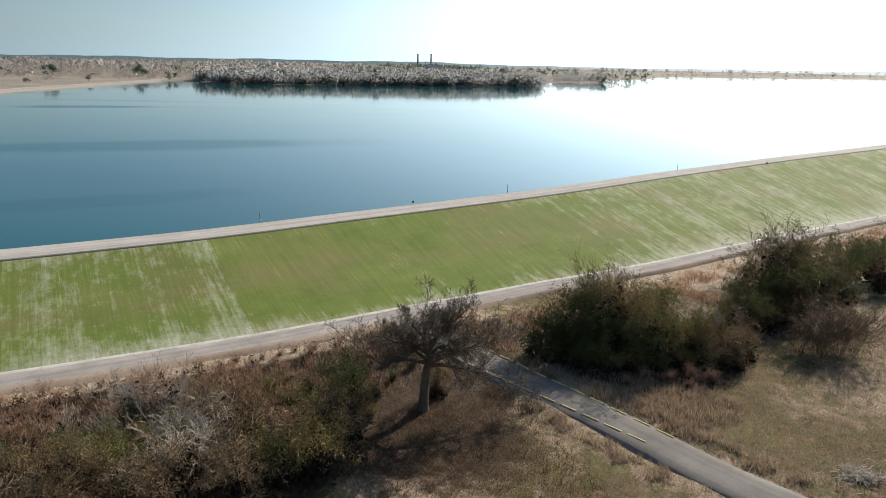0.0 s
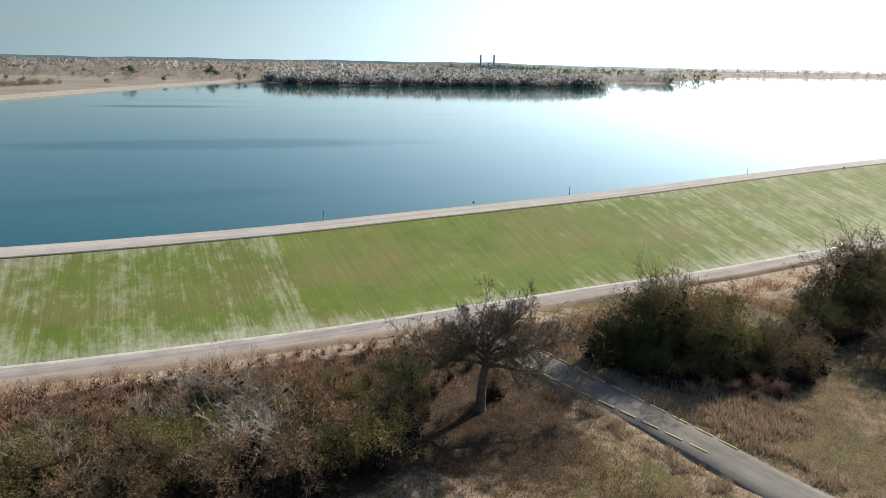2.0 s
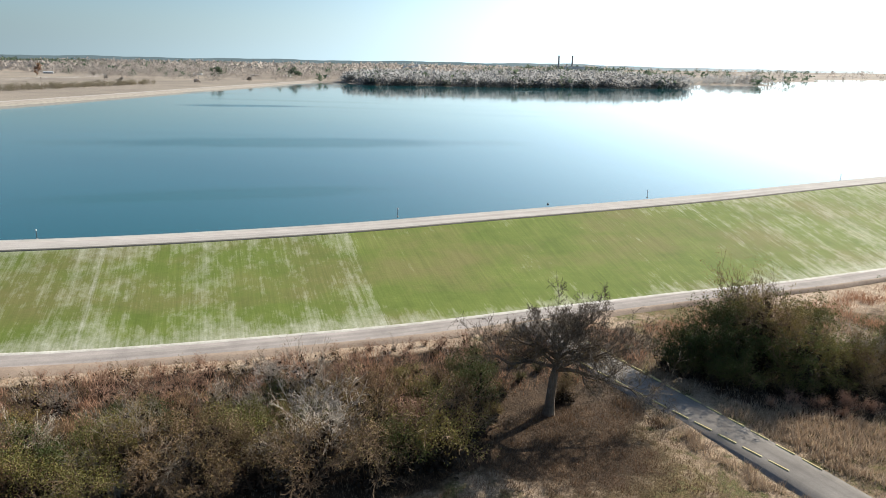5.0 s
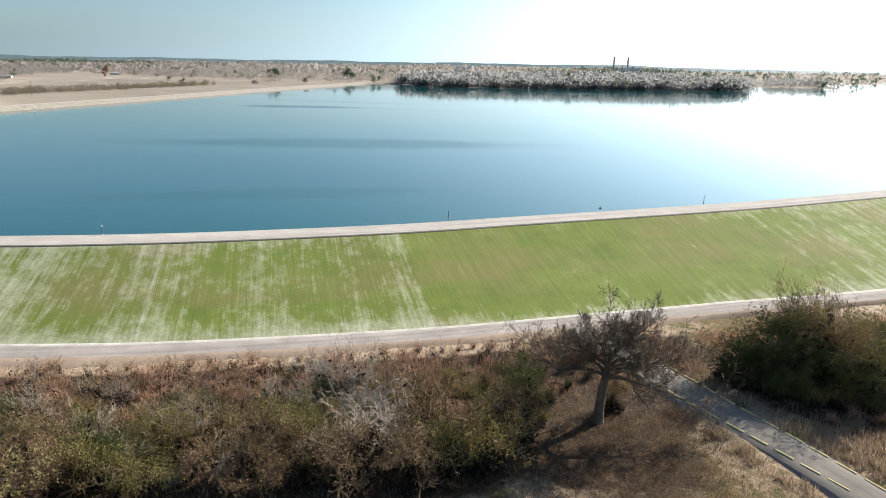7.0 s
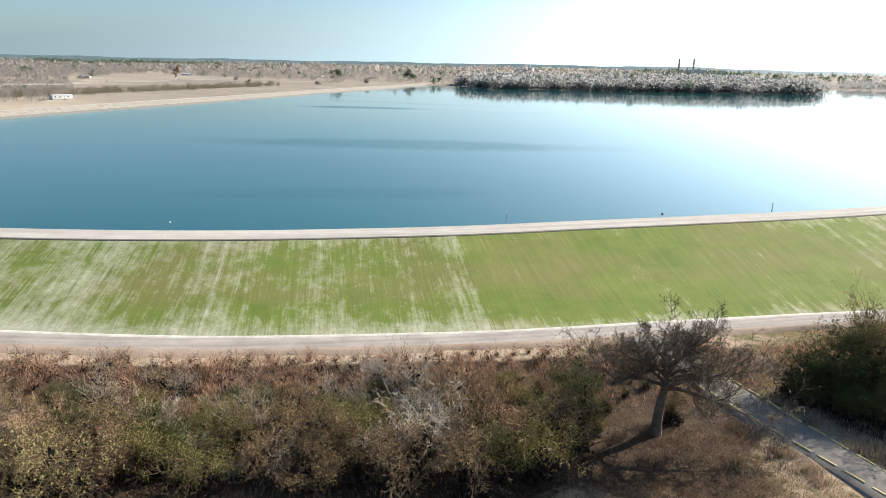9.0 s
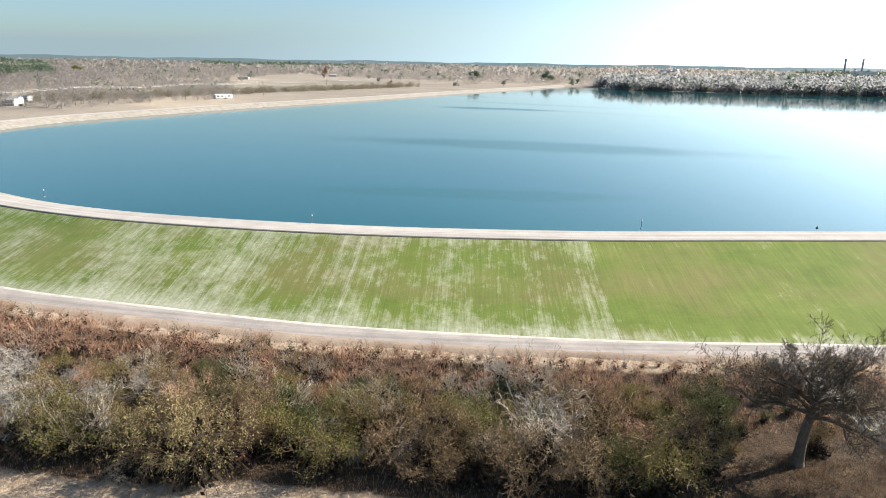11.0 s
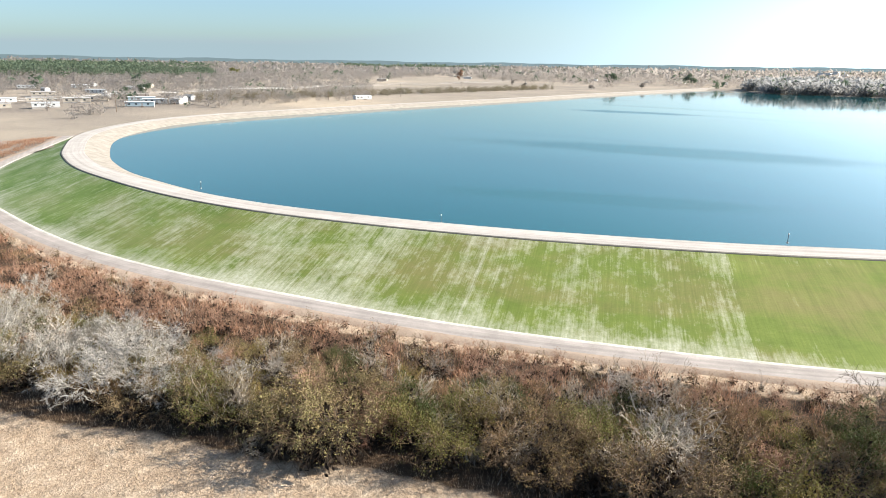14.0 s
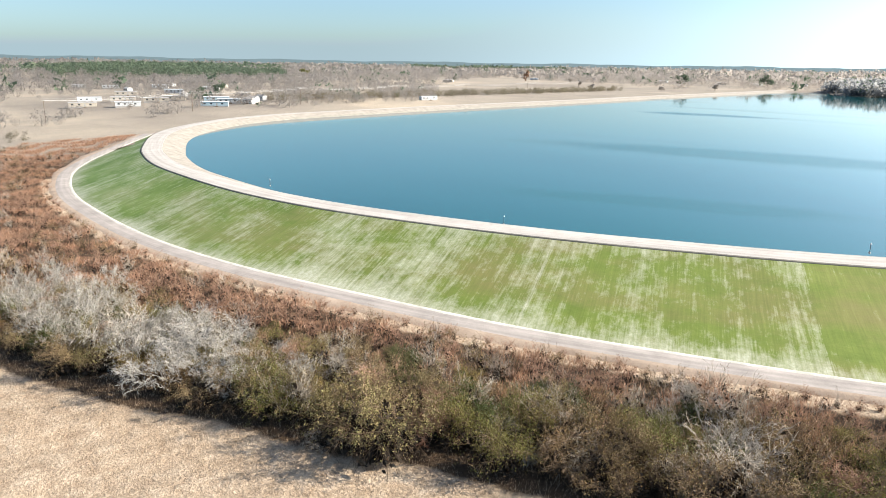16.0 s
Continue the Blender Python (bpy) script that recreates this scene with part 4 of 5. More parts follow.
for x, y, s in ((23.5, 66.0, 0.5), (26.0, 66.5, 0.55), (28.0, 66.0, 0.5), (21.0, 66.2, 0.45), (18.8, 64.6, 0.4), (25.0, 64.8, 0.4), (30.5, 80.5, 0.5), (27.5, 83.5, 0.5), (33.0, 86.0, 0.5)):
    plant("red", x, y, s, rng.uniform(0, 6.28), rng)
for ks in PROTOS.values():
    for ob in ks:
        if ob not in USED:
            plant_x = -100.0 + 3.0 * ks.index(ob)
            ob.matrix_basis = pose(plant_x, 24.0, float(ground_level(plant_x, 24.0)))


# ------------------------------------------------------------- the old oak
def old_oak(x, y):
    global KIDS_FROM, FINEST
    FINEST = 0.012
    KIDS_FROM = 0.25
    rng = random.Random(77)
    ob = tagged(new("oak_tree"), "old spreading leafless oak with gnarled dark limbs", "tree")
    t, tips = Shape(), []
    trunk = [Vector(p) for p in ((0, 0, -0.4), (0.02, 0, 0.3), (0.06, 0.03, 1.2), (0.12, 0.0, 2.4), (0.24, 0.05, 3.6), (0.45, 0.1, 4.8), (0.55, 0.15, 6.0))]
    t.tube(trunk, [0.72, 0.52, 0.43, 0.40, 0.37, 0.32, 0.24], 12)
    t.made("trunk", M_OAK_BARK, ob)
    spec = [(11, 0.20, 0.0, 10, 0.42, 0.8, 7), (7, 0.30, 0.02, 8, 0.46, 0.8, 4), (4, 0.30, 0.02, 6, 0.5, 0.85, 3), (3, 0.30, 0.0, 4, 0.55, 0.9, 3), (2, 0.3, 0, 0, 0, 0, 2)]
    # heading (degrees from +x), rise in degrees; each limb reaches for the rim of a broad dome
    for k, (a, up, r) in enumerate(((-4, 17, 0.26), (40, 30, 0.22), (95, 24, 0.22), (150, 30, 0.22), (178, 14, 0.24), (222, 24, 0.22), (262, 16, 0.22), (312, 26, 0.22),
                                    (15, 46, 0.22), (120, 50, 0.22), (190, 48, 0.22), (270, 52, 0.20), (335, 50, 0.20), (60, 56, 0.16), (200, 58, 0.16))):
        z = 4.1 + 1.8 * min(1.0, up / 50) + 0.35 * (k % 3 - 1)
        f = z / 6.0
        o = Vector((0.55 * f, 0.12 * f, z))
        d = Vector((math.cos(radians(a)) * math.cos(radians(up)), math.sin(radians(a)) * math.cos(radians(up)), math.sin(radians(up))))
        reach = (0.96 + 0.10 * math.cos(radians(a))) / math.sqrt((d.x / 8.8) ** 2 + (d.y / 8.2) ** 2 + (d.z / 3.7) ** 2)
        limb = Shape()
        branch(limb, tips, rng, o, d, reach, r * 0.82, 0, spec)
        limb.made("limb", M_OAK_BARK, ob)
    scatter_leaves([p for p in tips if p.z < 8.5], rng, 9000, 0.05, 0.3).made("foliage", M_LEAF_BROWN, ob, "few dry olive-brown leaves")
    ob.matrix_basis = pose(x, y, float(ground_level(x, y)))
    return ob


old_oak(-1.9, 57.8)

# ------------------------------------------------------------- weeds and grass that nobody could count
def blades(name, spots, mat, label, category):
    v, f = [], []
    for x, y, z, h, n, spread, seed in spots:
        r = random.Random(seed)
        for _ in range(n):
            a = r.uniform(0, 6.283)
            bx, by = x + r.gauss(0, spread), y + r.gauss(0, spread)
            w = h * r.uniform(0.045, 0.09)
            lean = r.uniform(0.2, 1.1) * h
            hh = h * r.uniform(0.6, 1.2)
            o = len(v)
            cx, cy = math.cos(a), math.sin(a)
            v += [(bx - cy * w, by + cx * w, z - 0.08), (bx + cy * w, by - cx * w, z - 0.08), (bx + cx * lean, by + cy * lean, z + hh)]
            f.append((o, o + 1, o + 2))
    ob = mesh_object(name, v, f, mat)
    return tagged(ob, label, category, kind="stuff")


rng = random.Random(9)
xs = np.array([rng.uniform(-270, 100) for _ in range(190000)])
ys = np.array([rng.uniform(-30, 175) for _ in range(190000)])
gap = toe_gap(xs, ys)
dr = np.min((xs[:, None] - DRIVE_P[None, ::2, 0]) ** 2 + (ys[:, None] - DRIVE_P[None, ::2, 1]) ** 2, axis=1)
sel = (gap > np.interp(xs, [-95, -50, 10], [5.0, 4.4, 3.7])) & (gap < np.where(xs < -75, 32, 18)) & (dr > 3.6 ** 2)
gz = ground_level(xs[sel], ys[sel])
blades("dry_weeds", [(x, y, z, rng.uniform(0.3, 0.85) * (0.6 + 0.4 * min(1, (g - 4) / 4)) * (0.75 + 0.5 * math.sin(x * 0.55 + 2 * math.sin(y * 0.4))), 9, 0.6, i) for i, (x, y, z, g) in enumerate(zip(xs[sel], ys[sel], gz, gap[sel]))],
       M_WEED, "thick russet dead weeds beside the service road", "weeds")
xs = np.array([rng.uniform(-95, 62) for _ in range(80000)])
ys = np.array([rng.uniform(4, 84) for _ in range(80000)])
dr = np.min((xs[:, None] - DRIVE_P[None, ::2, 0]) ** 2 + (ys[:, None] - DRIVE_P[None, ::2, 1]) ** 2, axis=1)
bd = brush_depth(xs, ys)
sel = (dr > 2.9 ** 2) & ((bd < 3.0) | (xs > 8)) & (toe_gap(xs, ys) > 8)
gz = ground_level(xs[sel], ys[sel])
tallish = ((dr[sel] < 5.0 ** 2) & (np.sin(xs[sel] * 1.1 + 3 * np.sin(ys[sel] * 0.7)) > 0.1)) | ((np.hypot((xs[sel] - 22) / 1.4, ys[sel] - 61) < 5.0))
near_oak = (xs[sel] > -15) & (ys[sel] > 42) & (ys[sel] < 66) & (xs[sel] + 0.35 * (ys[sel] - 42) < 14) & (dr[sel] > 3.4 ** 2)
tufts = [(x, y, z, (rng.uniform(0.12, 0.32) if x < -12 else rng.uniform(0.14, 0.4)) if not k else rng.uniform(0.3, 0.75), (5 if x < -12 else 9) if not k else 14, 0.28, i)
         for i, (x, y, z, k) in enumerate(zip(xs[sel], ys[sel], gz, tallish))]
blades("dry_grass", [q for q, o in zip(tufts, near_oak) if not o], M_STRAW, "dry straw-coloured winter grass on the field", "grass")
blades("leafy_grass", [q for q, o in zip(tufts, near_oak) if o], M_FALLEN, "russet grass strewn with fallen oak leaves", "grass")
# ------------------------------------------------------------- wheel stops along the driveway
M_YELLOW = surface("chipped_yellow_paint", (0.66, 0.55, 0.22), (0.82, 0.74, 0.42), 3.0, 18.0, per_object=0.2)


def wheel_stop():
    bm = bmesh.new()
    prof = [(-0.09, 0), (-0.085, 0.09), (-0.055, 0.13), (0.055, 0.13), (0.085, 0.09), (0.09, 0)]
    rows = [[bm.verts.new((x, k * y, z * q)) for y, z in prof] for x, k, q in ((-0.9, 0.8, 0.75), (-0.84, 1, 1), (0.84, 1, 1), (0.9, 0.8, 0.75))]
    for a, b in zip(rows, rows[1:]):
        for i in range(len(prof)):
            j = (i + 1) % len(prof)
            bm.faces.new((a[i], a[j], b[j], b[i]))
    bm.faces.new(rows[0][::-1])
    bm.faces.new(rows[-1])
    bmesh.ops.recalc_face_normals(bm, faces=bm.faces[:])
    return tagged(part("wheel_stop", bm, M_YELLOW), "yellow-painted concrete wheel stop at the lane's edge", "wheel stop", "wheel stops along the lane")


stop = wheel_stop()
rng = random.Random(3)
k = 0
for x0, y0, dx, dy, n in ((17.0, 53.9, -1.735, 1.68, 10), (19.8, 55.0, -1.63, 1.84, 12)):
    for i in range(n):
        x, y = x0 + dx * i, y0 + dy * i
        m = pose(x + rng.gauss(0, 0.03), y + rng.gauss(0, 0.03), float(base_level(x, y)) + 0.165, 0, 0, math.degrees(math.atan2(dy, dx)) + rng.gauss(0, 1.2))
        if k == 0:
            stop.matrix_basis = m
        else:
            copy_thing(stop, m)
        k += 1

# ------------------------------------------------------------- marker posts on the crest
M_STEEL = surface("dark_painted_steel", (0.06, 0.07, 0.08), (0.10, 0.11, 0.12), 4, 30, rough=0.5)
M_WHITE = surface("white_painted_sheet", (0.55, 0.56, 0.56), (0.68, 0.69, 0.69), 0.5, 6, rough=0.6, strength=0.1)
M_TANWALL = surface("tan_sheet_siding", (0.46, 0.40, 0.33), (0.58, 0.52, 0.44), 0.5, 6, rough=0.7, strength=0.1)
M_BLUEWALL = surface("pale_blue_siding", (0.38, 0.50, 0.56), (0.50, 0.61, 0.66), 0.5, 6, rough=0.6, strength=0.1)
M_ROOF = surface("weathered_grey_roof", (0.32, 0.31, 0.30), (0.48, 0.46, 0.44), 0.5, 5, rough=0.7)
M_PALEROOF = surface("white_metal_roof", (0.55, 0.57, 0.59), (0.68, 0.70, 0.72), 0.4, 5, rough=0.45)
M_DARKGLASS = surface("dark_window_glass", (0.03, 0.04, 0.05), (0.06, 0.07, 0.08), 1, 9, rough=0.15, spec=0.5, strength=0.02)
M_POLE = surface("weathered_timber_pole", (0.16, 0.12, 0.09), (0.27, 0.22, 0.17), 1.5, 12)
M_WIRE = surface("bright_aluminium_wire", (0.55, 0.56, 0.57), (0.70, 0.71, 0.72), 3, 20, rough=0.4)
M_STACK = surface("pale_concrete_stack", (0.30, 0.29, 0.28), (0.42, 0.41, 0.40), 0.05, 0.6)


def marker_post():
    ob = tagged(new("marker_post"), "slim dark marker post with a pale head on the crest", "post", "marker posts on the dam")
    bm = bmesh.new()
    cone(bm, 0.06, 0.05, -0.3, 1.45, 10)
    part("post", bm, M_STEEL, ob)
    bm = bmesh.new()
    cone(bm, 0.14, 0.14, 1.42, 1.62, 12)
    cone(bm, 0.14, 0.05, 1.62, 1.72, 12)
    part("head", bm, M_WHITE, ob, "pale round head")
    bm = bmesh.new()
    cone(bm, 0.22, 0.18, -0.1, 0.08, 10)
    part("footing", bm, M_STACK, ob, "small concrete footing")
    return ob


post = marker_post()
for i, (x, y) in enumerate(((-72.0, 75.6), (-29.3, 103.0), (-124.6, 62.9), (11.2, 132.0), (55.0, 166.3))):
    if i == 0:
        post.matrix_basis = pose(x, y, CREST + 0.0) @ Matrix.Scale(0.8, 4)
    else:
        copy_thing(post, pose(x, y, CREST + 0.0, 0, 0, 40 * i))


def survey_box(x, y):
    bm = bmesh.new()
    box(bm, (-0.18, -0.15, -0.05), (0.18, 0.15, 0.28), 0.03)
    cone(bm, 0.04, 0.04, 0.26, 0.42, 8)
    ob = tagged(part("gauge_box", bm, M_STEEL), "small dark gauge box standing on the crest road", "gauge box", "gauge boxes on the dam")
    ob.matrix_basis = pose(x, y, CREST + 0.05)


survey_box(-6.5, 119.0)
survey_box(83.2, 181.2)

# ------------------------------------------------------------- brush pile in the field
rng = random.Random(15)
pile = tagged(new("brush_pile"), "low heap of cut grey branches and pale debris", "brush pile")
sh, bits = Shape(), Shape()
for _ in range(160):
    a, r = rng.uniform(0, 6.28), abs(rng.gauss(0, 1.1))
    o = Vector((math.cos(a) * r * 1.4, math.sin(a) * r, rng.uniform(0, 0.55) * max(0, 1 - r / 3)))
    b2 = rng.uniform(0, 6.28)
    d = Vector((math.cos(b2), math.sin(b2), rng.gauss(0.1, 0.25))) * rng.uniform(0.4, 1.3)
    sh.tube([o, o + d * 0.5 + Vector((0, 0, 0.08)), o + d], [0.04, 0.03, 0.012], 4)
sh.made("cut_wood", M_TWIG_GREY, pile)
for _ in range(16):
    p = Vector((rng.gauss(0, 1.3), rng.gauss(0, 0.8), 0.25))
    d = Vector((rng.uniform(-0.3, 0.3), rng.uniform(-0.3, 0.3), 0.05))
    bits.tube([p, p + d], [0.11, 0.09], 5)
bits.made("debris", M_PALE_BARK, pile, "pale broken debris")
pile.matrix_basis = pose(34.2, 49.6, float(ground_level(34.2, 49.6)) + 0.03)


# ------------------------------------------------------------- mobile homes and houses on the far land
def mobile_home(wall, roof, long=14.0, deep=4.3, high=2.7, label="", pitch=0.5):
    ob = tagged(new("mobile_home"), label, "mobile home", "homes beyond the dam")
    bm = bmesh.new()
    box(bm, (-long / 2, -deep / 2, 0.55), (long / 2, deep / 2, 0.55 + high), 0.05)
    part("body", bm, wall, ob)
    bm = bmesh.new()
    box(bm, (-long / 2 + 0.1, -deep / 2 + 0.1, -0.6), (long / 2 - 0.1, deep / 2 - 0.1, 0.55), 0.02)
    part("skirting", bm, M_ROOF, ob)
    bm = bmesh.new()
    z = 0.55 + high
    vs = [bm.verts.new(q) for q in ((-long / 2 - 0.2, -deep / 2 - 0.25, z), (-long / 2 - 0.2, 0, z + pitch), (-long / 2 - 0.2, deep / 2 + 0.25, z),
                                    (long / 2 + 0.2, -deep / 2 - 0.25, z), (long / 2 + 0.2, 0, z + pitch), (long / 2 + 0.2, deep / 2 + 0.25, z))]
    for f in ((0, 1, 4, 3), (1, 2, 5, 4), (0, 3, 5, 2), (0, 2, 1), (3, 4, 5)):
        bm.faces.new([vs[i] for i in f])
    bmesh.ops.recalc_face_normals(bm, faces=bm.faces[:])
    part("roof", bm, roof, ob)
    for side in (-1, 1):
        for i, x in enumerate((-long * 0.36, -long * 0.12, long * 0.28)):
            bm = bmesh.new()
            box(bm, (x - 0.6, side * deep / 2 - 0.03, 1.5), (x + 0.6, side * deep / 2 + 0.03, 2.5))
            part("window", bm, M_DARKGLASS, ob)
        bm = bmesh.new()
        box(bm, (long * 0.08 - 0.45, side * deep / 2 - 0.03, 0.6), (long * 0.08 + 0.45, side * deep / 2 + 0.04, 2.6))
        part("door", bm, M_ROOF, ob)
        bm = bmesh.new()
        box(bm, (long * 0.08 - 0.7, side * (deep / 2 + 0.6) - 0.6, -0.5), (long * 0.08 + 0.7, side * (deep / 2 + 0.6) + 0.6, 0.5), 0.02)
        part("porch_step", bm, M_POLE, ob)
    return ob


HOMES = [mobile_home(M_WHITE, M_PALEROOF, label="white mobile home with a pale metal roof"),
         mobile_home(M_BLUEWALL, M_PALEROOF, 16.0, label="pale blue mobile home with a white roof"),
         mobile_home(M_TANWALL, M_ROOF, 15.0, label="tan mobile home with a weathered grey roof"),
         mobile_home(M_WHITE, M_ROOF, 7.0, 4.0, 3.0, label="small white shed with a grey roof", pitch=1.0)]
seen = set()
for k, x, y, turn in ((1, -392, 166, 62), (0, -408, 182, 60), (3, -402, 192, 30), (3, -412, 200, 20), (1, -424, 181, 66), (2, -430, 146, 70), (0, -412, 124, 75), (2, -440, 160, 65), (2, -450, 133, 72),
                      (0, -466, 118, 80), (3, -470, 178, 0), (2, -500, 150, 70), (0, -520, 190, 50), (3, -545, 165, 10), (0, -620, 215, 60), (2, -600, 260, 30), (0, -640, 180, 65), (3, -660, 240, 0),
                      (0, -700, 170, 70), (2, -430, 105, 75), (3, -425, 212, 15), (0, -560, 235, 40), (2, -760, 290, 20), (0, -395, 330, 80), (3, -780, 882, 35), (0, -778, 878, 35),
                      (2, -520, 1010, 20), (0, -480, 1040, 0), (3, -430, 1085, 0), (0, -600, 980, 10), (2, -700, 620, 20), (0, -900, 720, 20), (0, -330, 1120, 5), (0, -310, 1135, 5)):
    z = float(ground_level(x, y)) + 0.05
    m = pose(x, y, z, 0, 0, turn)
    if k not in seen:
        seen.add(k)
        HOMES[k].matrix_basis = m @ Matrix.Diagonal((0.95, 0.95, 0.82, 1))
    else:
        copy_thing(HOMES[k], m)


# ------------------------------------------------------------- power line
def power_pole():
    ob = tagged(new("utility_pole"), "weathered timber utility pole with a crossarm", "utility pole", "utility poles beyond the dam")
    bm = bmesh.new()
    cone(bm, 0.19, 0.12, -0.8, 10.5, 10)
    part("pole", bm, M_POLE, ob)
    bm = bmesh.new()
    box(bm, (-1.3, -0.06, 9.6), (1.3, 0.06, 9.75), 0.015)
    part("crossarm", bm, M_POLE, ob)
    for x in (-1.2, 0.0, 1.2):
        bm = bmesh.new()
        cone(bm, 0.06, 0.04, 9.75 if x else 10.5, 9.98 if x else 10.72, 8, x)
        part("insulator", bm, M_WHITE, ob)
    return ob


LINE = [(-352, 70), (-372, 145), (-388, 220), (-396, 300), (-408, 380), (-424, 470), (-445, 570)]
pole = power_pole()
heads = []
for i, (x, y) in enumerate(LINE):
    a = LINE[min(i + 1, len(LINE) - 1)]
    b = LINE[max(i - 1, 0)]
    turn = math.degrees(math.atan2(a[1] - b[1], a[0] - b[0])) - 90
    z = float(ground_level(x, y))
    m = pose(x, y, z, 0, 0, turn)
    heads.append([m @ Vector(q) for q in ((-1.2, 0, 9.98), (0, 0, 10.72), (1.2, 0, 9.98))])
    if i == 0:
        pole.matrix_basis = m
    else:
        copy_thing(pole, m)
for w in range(3):
    for p, q in zip(heads, heads[1:]):
        s = Shape()
        pts = [p[w].lerp(q[w], t / 10) + Vector((0, 0, -1.1 * 4 * (t / 10) * (1 - t / 10))) for t in range(11)]
        s.tube(pts, [0.022] * 11, 4)
        ob = s.made("wire", M_WIRE, None)
        tagged(ob, "sagging bright overhead power wire between timber poles", "wire", "overhead wires")

# ------------------------------------------------------------- power station across the lake
station = tagged(new("power_station"), "distant pale power station with two tall chimneys", "power station")
for x in (-118, -76):
    bm = bmesh.new()
    cone(bm, 3.4, 2.3, 0, 56, 20)
    c = part("chimney", bm, M_STACK, station, "tall slim concrete chimney")
    c.location = (x, 2250, 8)
    bm = bmesh.new()
    cone(bm, 2.6, 2.6, 54.6, 56.4, 20)
    part("rim", bm, M_STEEL, c)
for x0, x1, z, mat in ((-100, -36, 24, M_WHITE), (-32, -2, 17, M_STACK), (2, 20, 22, M_WHITE), (-160, -136, 12, M_WHITE), (-215, -196, 9, M_WHITE)):
    bm = bmesh.new()
    box(bm, (x0, 2236, 0), (x1, 2275, 8 + z), 0.5)
    box(bm, (x0 + 4, 2245, 8 + z), (x0 + 10, 2255, 11 + z), 0.2)
    part("hall", bm, mat, station)
    bm = bmesh.new()
    box(bm, (x0 + 2, 2235.6, 6 + z * 0.6), (x1 - 2, 2236.4, 7.6 + z * 0.6))
    part("window_band", bm, M_DARKGLASS, station)
works = tagged(new("factory"), "low white factory with roof vents among trees", "factory")
for x0, x1, z in ((-640, -606, 26), (-600, -585, 30), (-575, -560, 22)):
    bm = bmesh.new()
    box(bm, (x0, 2300, 0), (x1, 2325, z), 0.4)
    cone(bm, 1.6, 1.4, z, z + 8, 10, x0 + 5, 2310)
    part("hall", bm, M_WHITE, works)

# ------------------------------------------------------------- woods across the lake and beyond the dam
def woods(name, spots, mat, label, category, clumps=34, fine=0.13):
    """Loose crowns of many small irregular leaf and twig clumps on thin trunks, in one mesh."""
    g = np.random.default_rng(12)
    n = len(spots)
    s = np.array(spots, float)                       # x, y, z, height, width
    k = clumps
    u = g.normal(size=(n, k, 3))
    u /= np.linalg.norm(u, axis=2)[:, :, None]
    rad = g.uniform(0.35, 1.0, (n, k)) ** 0.6
    c = u * rad[:, :, None]
    lump = 1 + 0.35 * np.sin(u[:, :, 0] * 4 + s[:, None, 0]) * np.cos(u[:, :, 1] * 5 + s[:, None, 1])
    c *= lump[:, :, None]
    c[:, :, 0] *= s[:, None, 4] / 2
    c[:, :, 1] *= s[:, None, 4] / 2
    c[:, :, 2] = c[:, :, 2] * s[:, None, 3] * 0.46 + s[:, None, 3] * 0.50
    c += s[:, None, :3]
    size = (s[:, 4] * fine)[:, None, None, None]
    tri = c[:, :, None, :] + g.normal(size=(n, k, 3, 3)) * size
    v = tri.reshape(-1, 3)
    trunk = np.stack([s[:, :3] + np.array([dx, dy, dz]) * np.stack([s[:, 4] * 0.03, s[:, 4] * 0.03, s[:, 3] * 0.7], 1)
                      for dx, dy, dz in ((-1, 0, -0.1), (1, 0, -0.1), (0, 1, 1), (0, -1, -0.1), (0, 1, -0.1), (1, 0, 1))], 1).reshape(-1, 3)
    allv = np.concatenate([v, trunk])
    f = np.arange(len(allv)).reshape(-1, 3)
    me = bpy.data.meshes.new(name)
    me.vertices.add(len(allv))
    me.vertices.foreach_set("co", allv.astype(np.float32).ravel())
    me.loops.add(len(allv))
    me.loops.foreach_set("vertex_index", f.ravel().astype(np.int32))
    me.polygons.add(len(f))
    me.polygons.foreach_set("loop_start", (np.arange(len(f)) * 3).astype(np.int32))
    me.update(calc_edges=True)
    me.materials.append(mat)
    return tagged(new(name, me), label, category, kind="stuff")


FIELD = np.array([(-392, 335), (-560, 480), (-760, 700), (-900, 930), (-660, 830), (-470, 735), (-380, 560)], float)


def in_field(x, y):
    inside = np.zeros(x.shape, bool)
    for (ax, ay), (bx, by) in zip(FIELD, np.roll(FIELD, -1, axis=0)):
        if ay != by:
            inside ^= ((ay > y) != (by > y)) & (x < (bx - ax) * (y - ay) / (by - ay) + ax)
    return inside


g = np.random.default_rng(8)
N = 48000
az = np.radians(g.uniform(-96, 42, N))
r = 330 + (4300 - 330) * g.uniform(0, 1, N) ** 1.25
x, y = r * np.sin(az), r * np.cos(az)
x[:9000], y[:9000] = g.uniform(-340, 200, 9000), g.uniform(820, 1130, 9000)
r = np.hypot(x, y)
d = lake_distance(x, y)
wood = np.sin(x * 0.006 + 2 * np.sin(y * 0.0035)) + np.sin(y * 0.0075 + x * 0.002) + g.normal(0, 0.7, N)
pen = (y > 830) & (x > -345) & (x < 400) & (d < 160)
park = (x > -560) & (x < -330) & (y < 235)
keep = (d > 6) & (~in_field(x, y)) & ((wood > np.where(y > 560, -1.0, -0.4)) | pen) & ~(park & (g.uniform(0, 1, N) > 0.55)) & ~((x > -425) & (y < 640) & (x < -300) & (d < 22))
keep &= ~((np.abs(x + 100) < 150) & (np.abs(y - 2240) < 70))
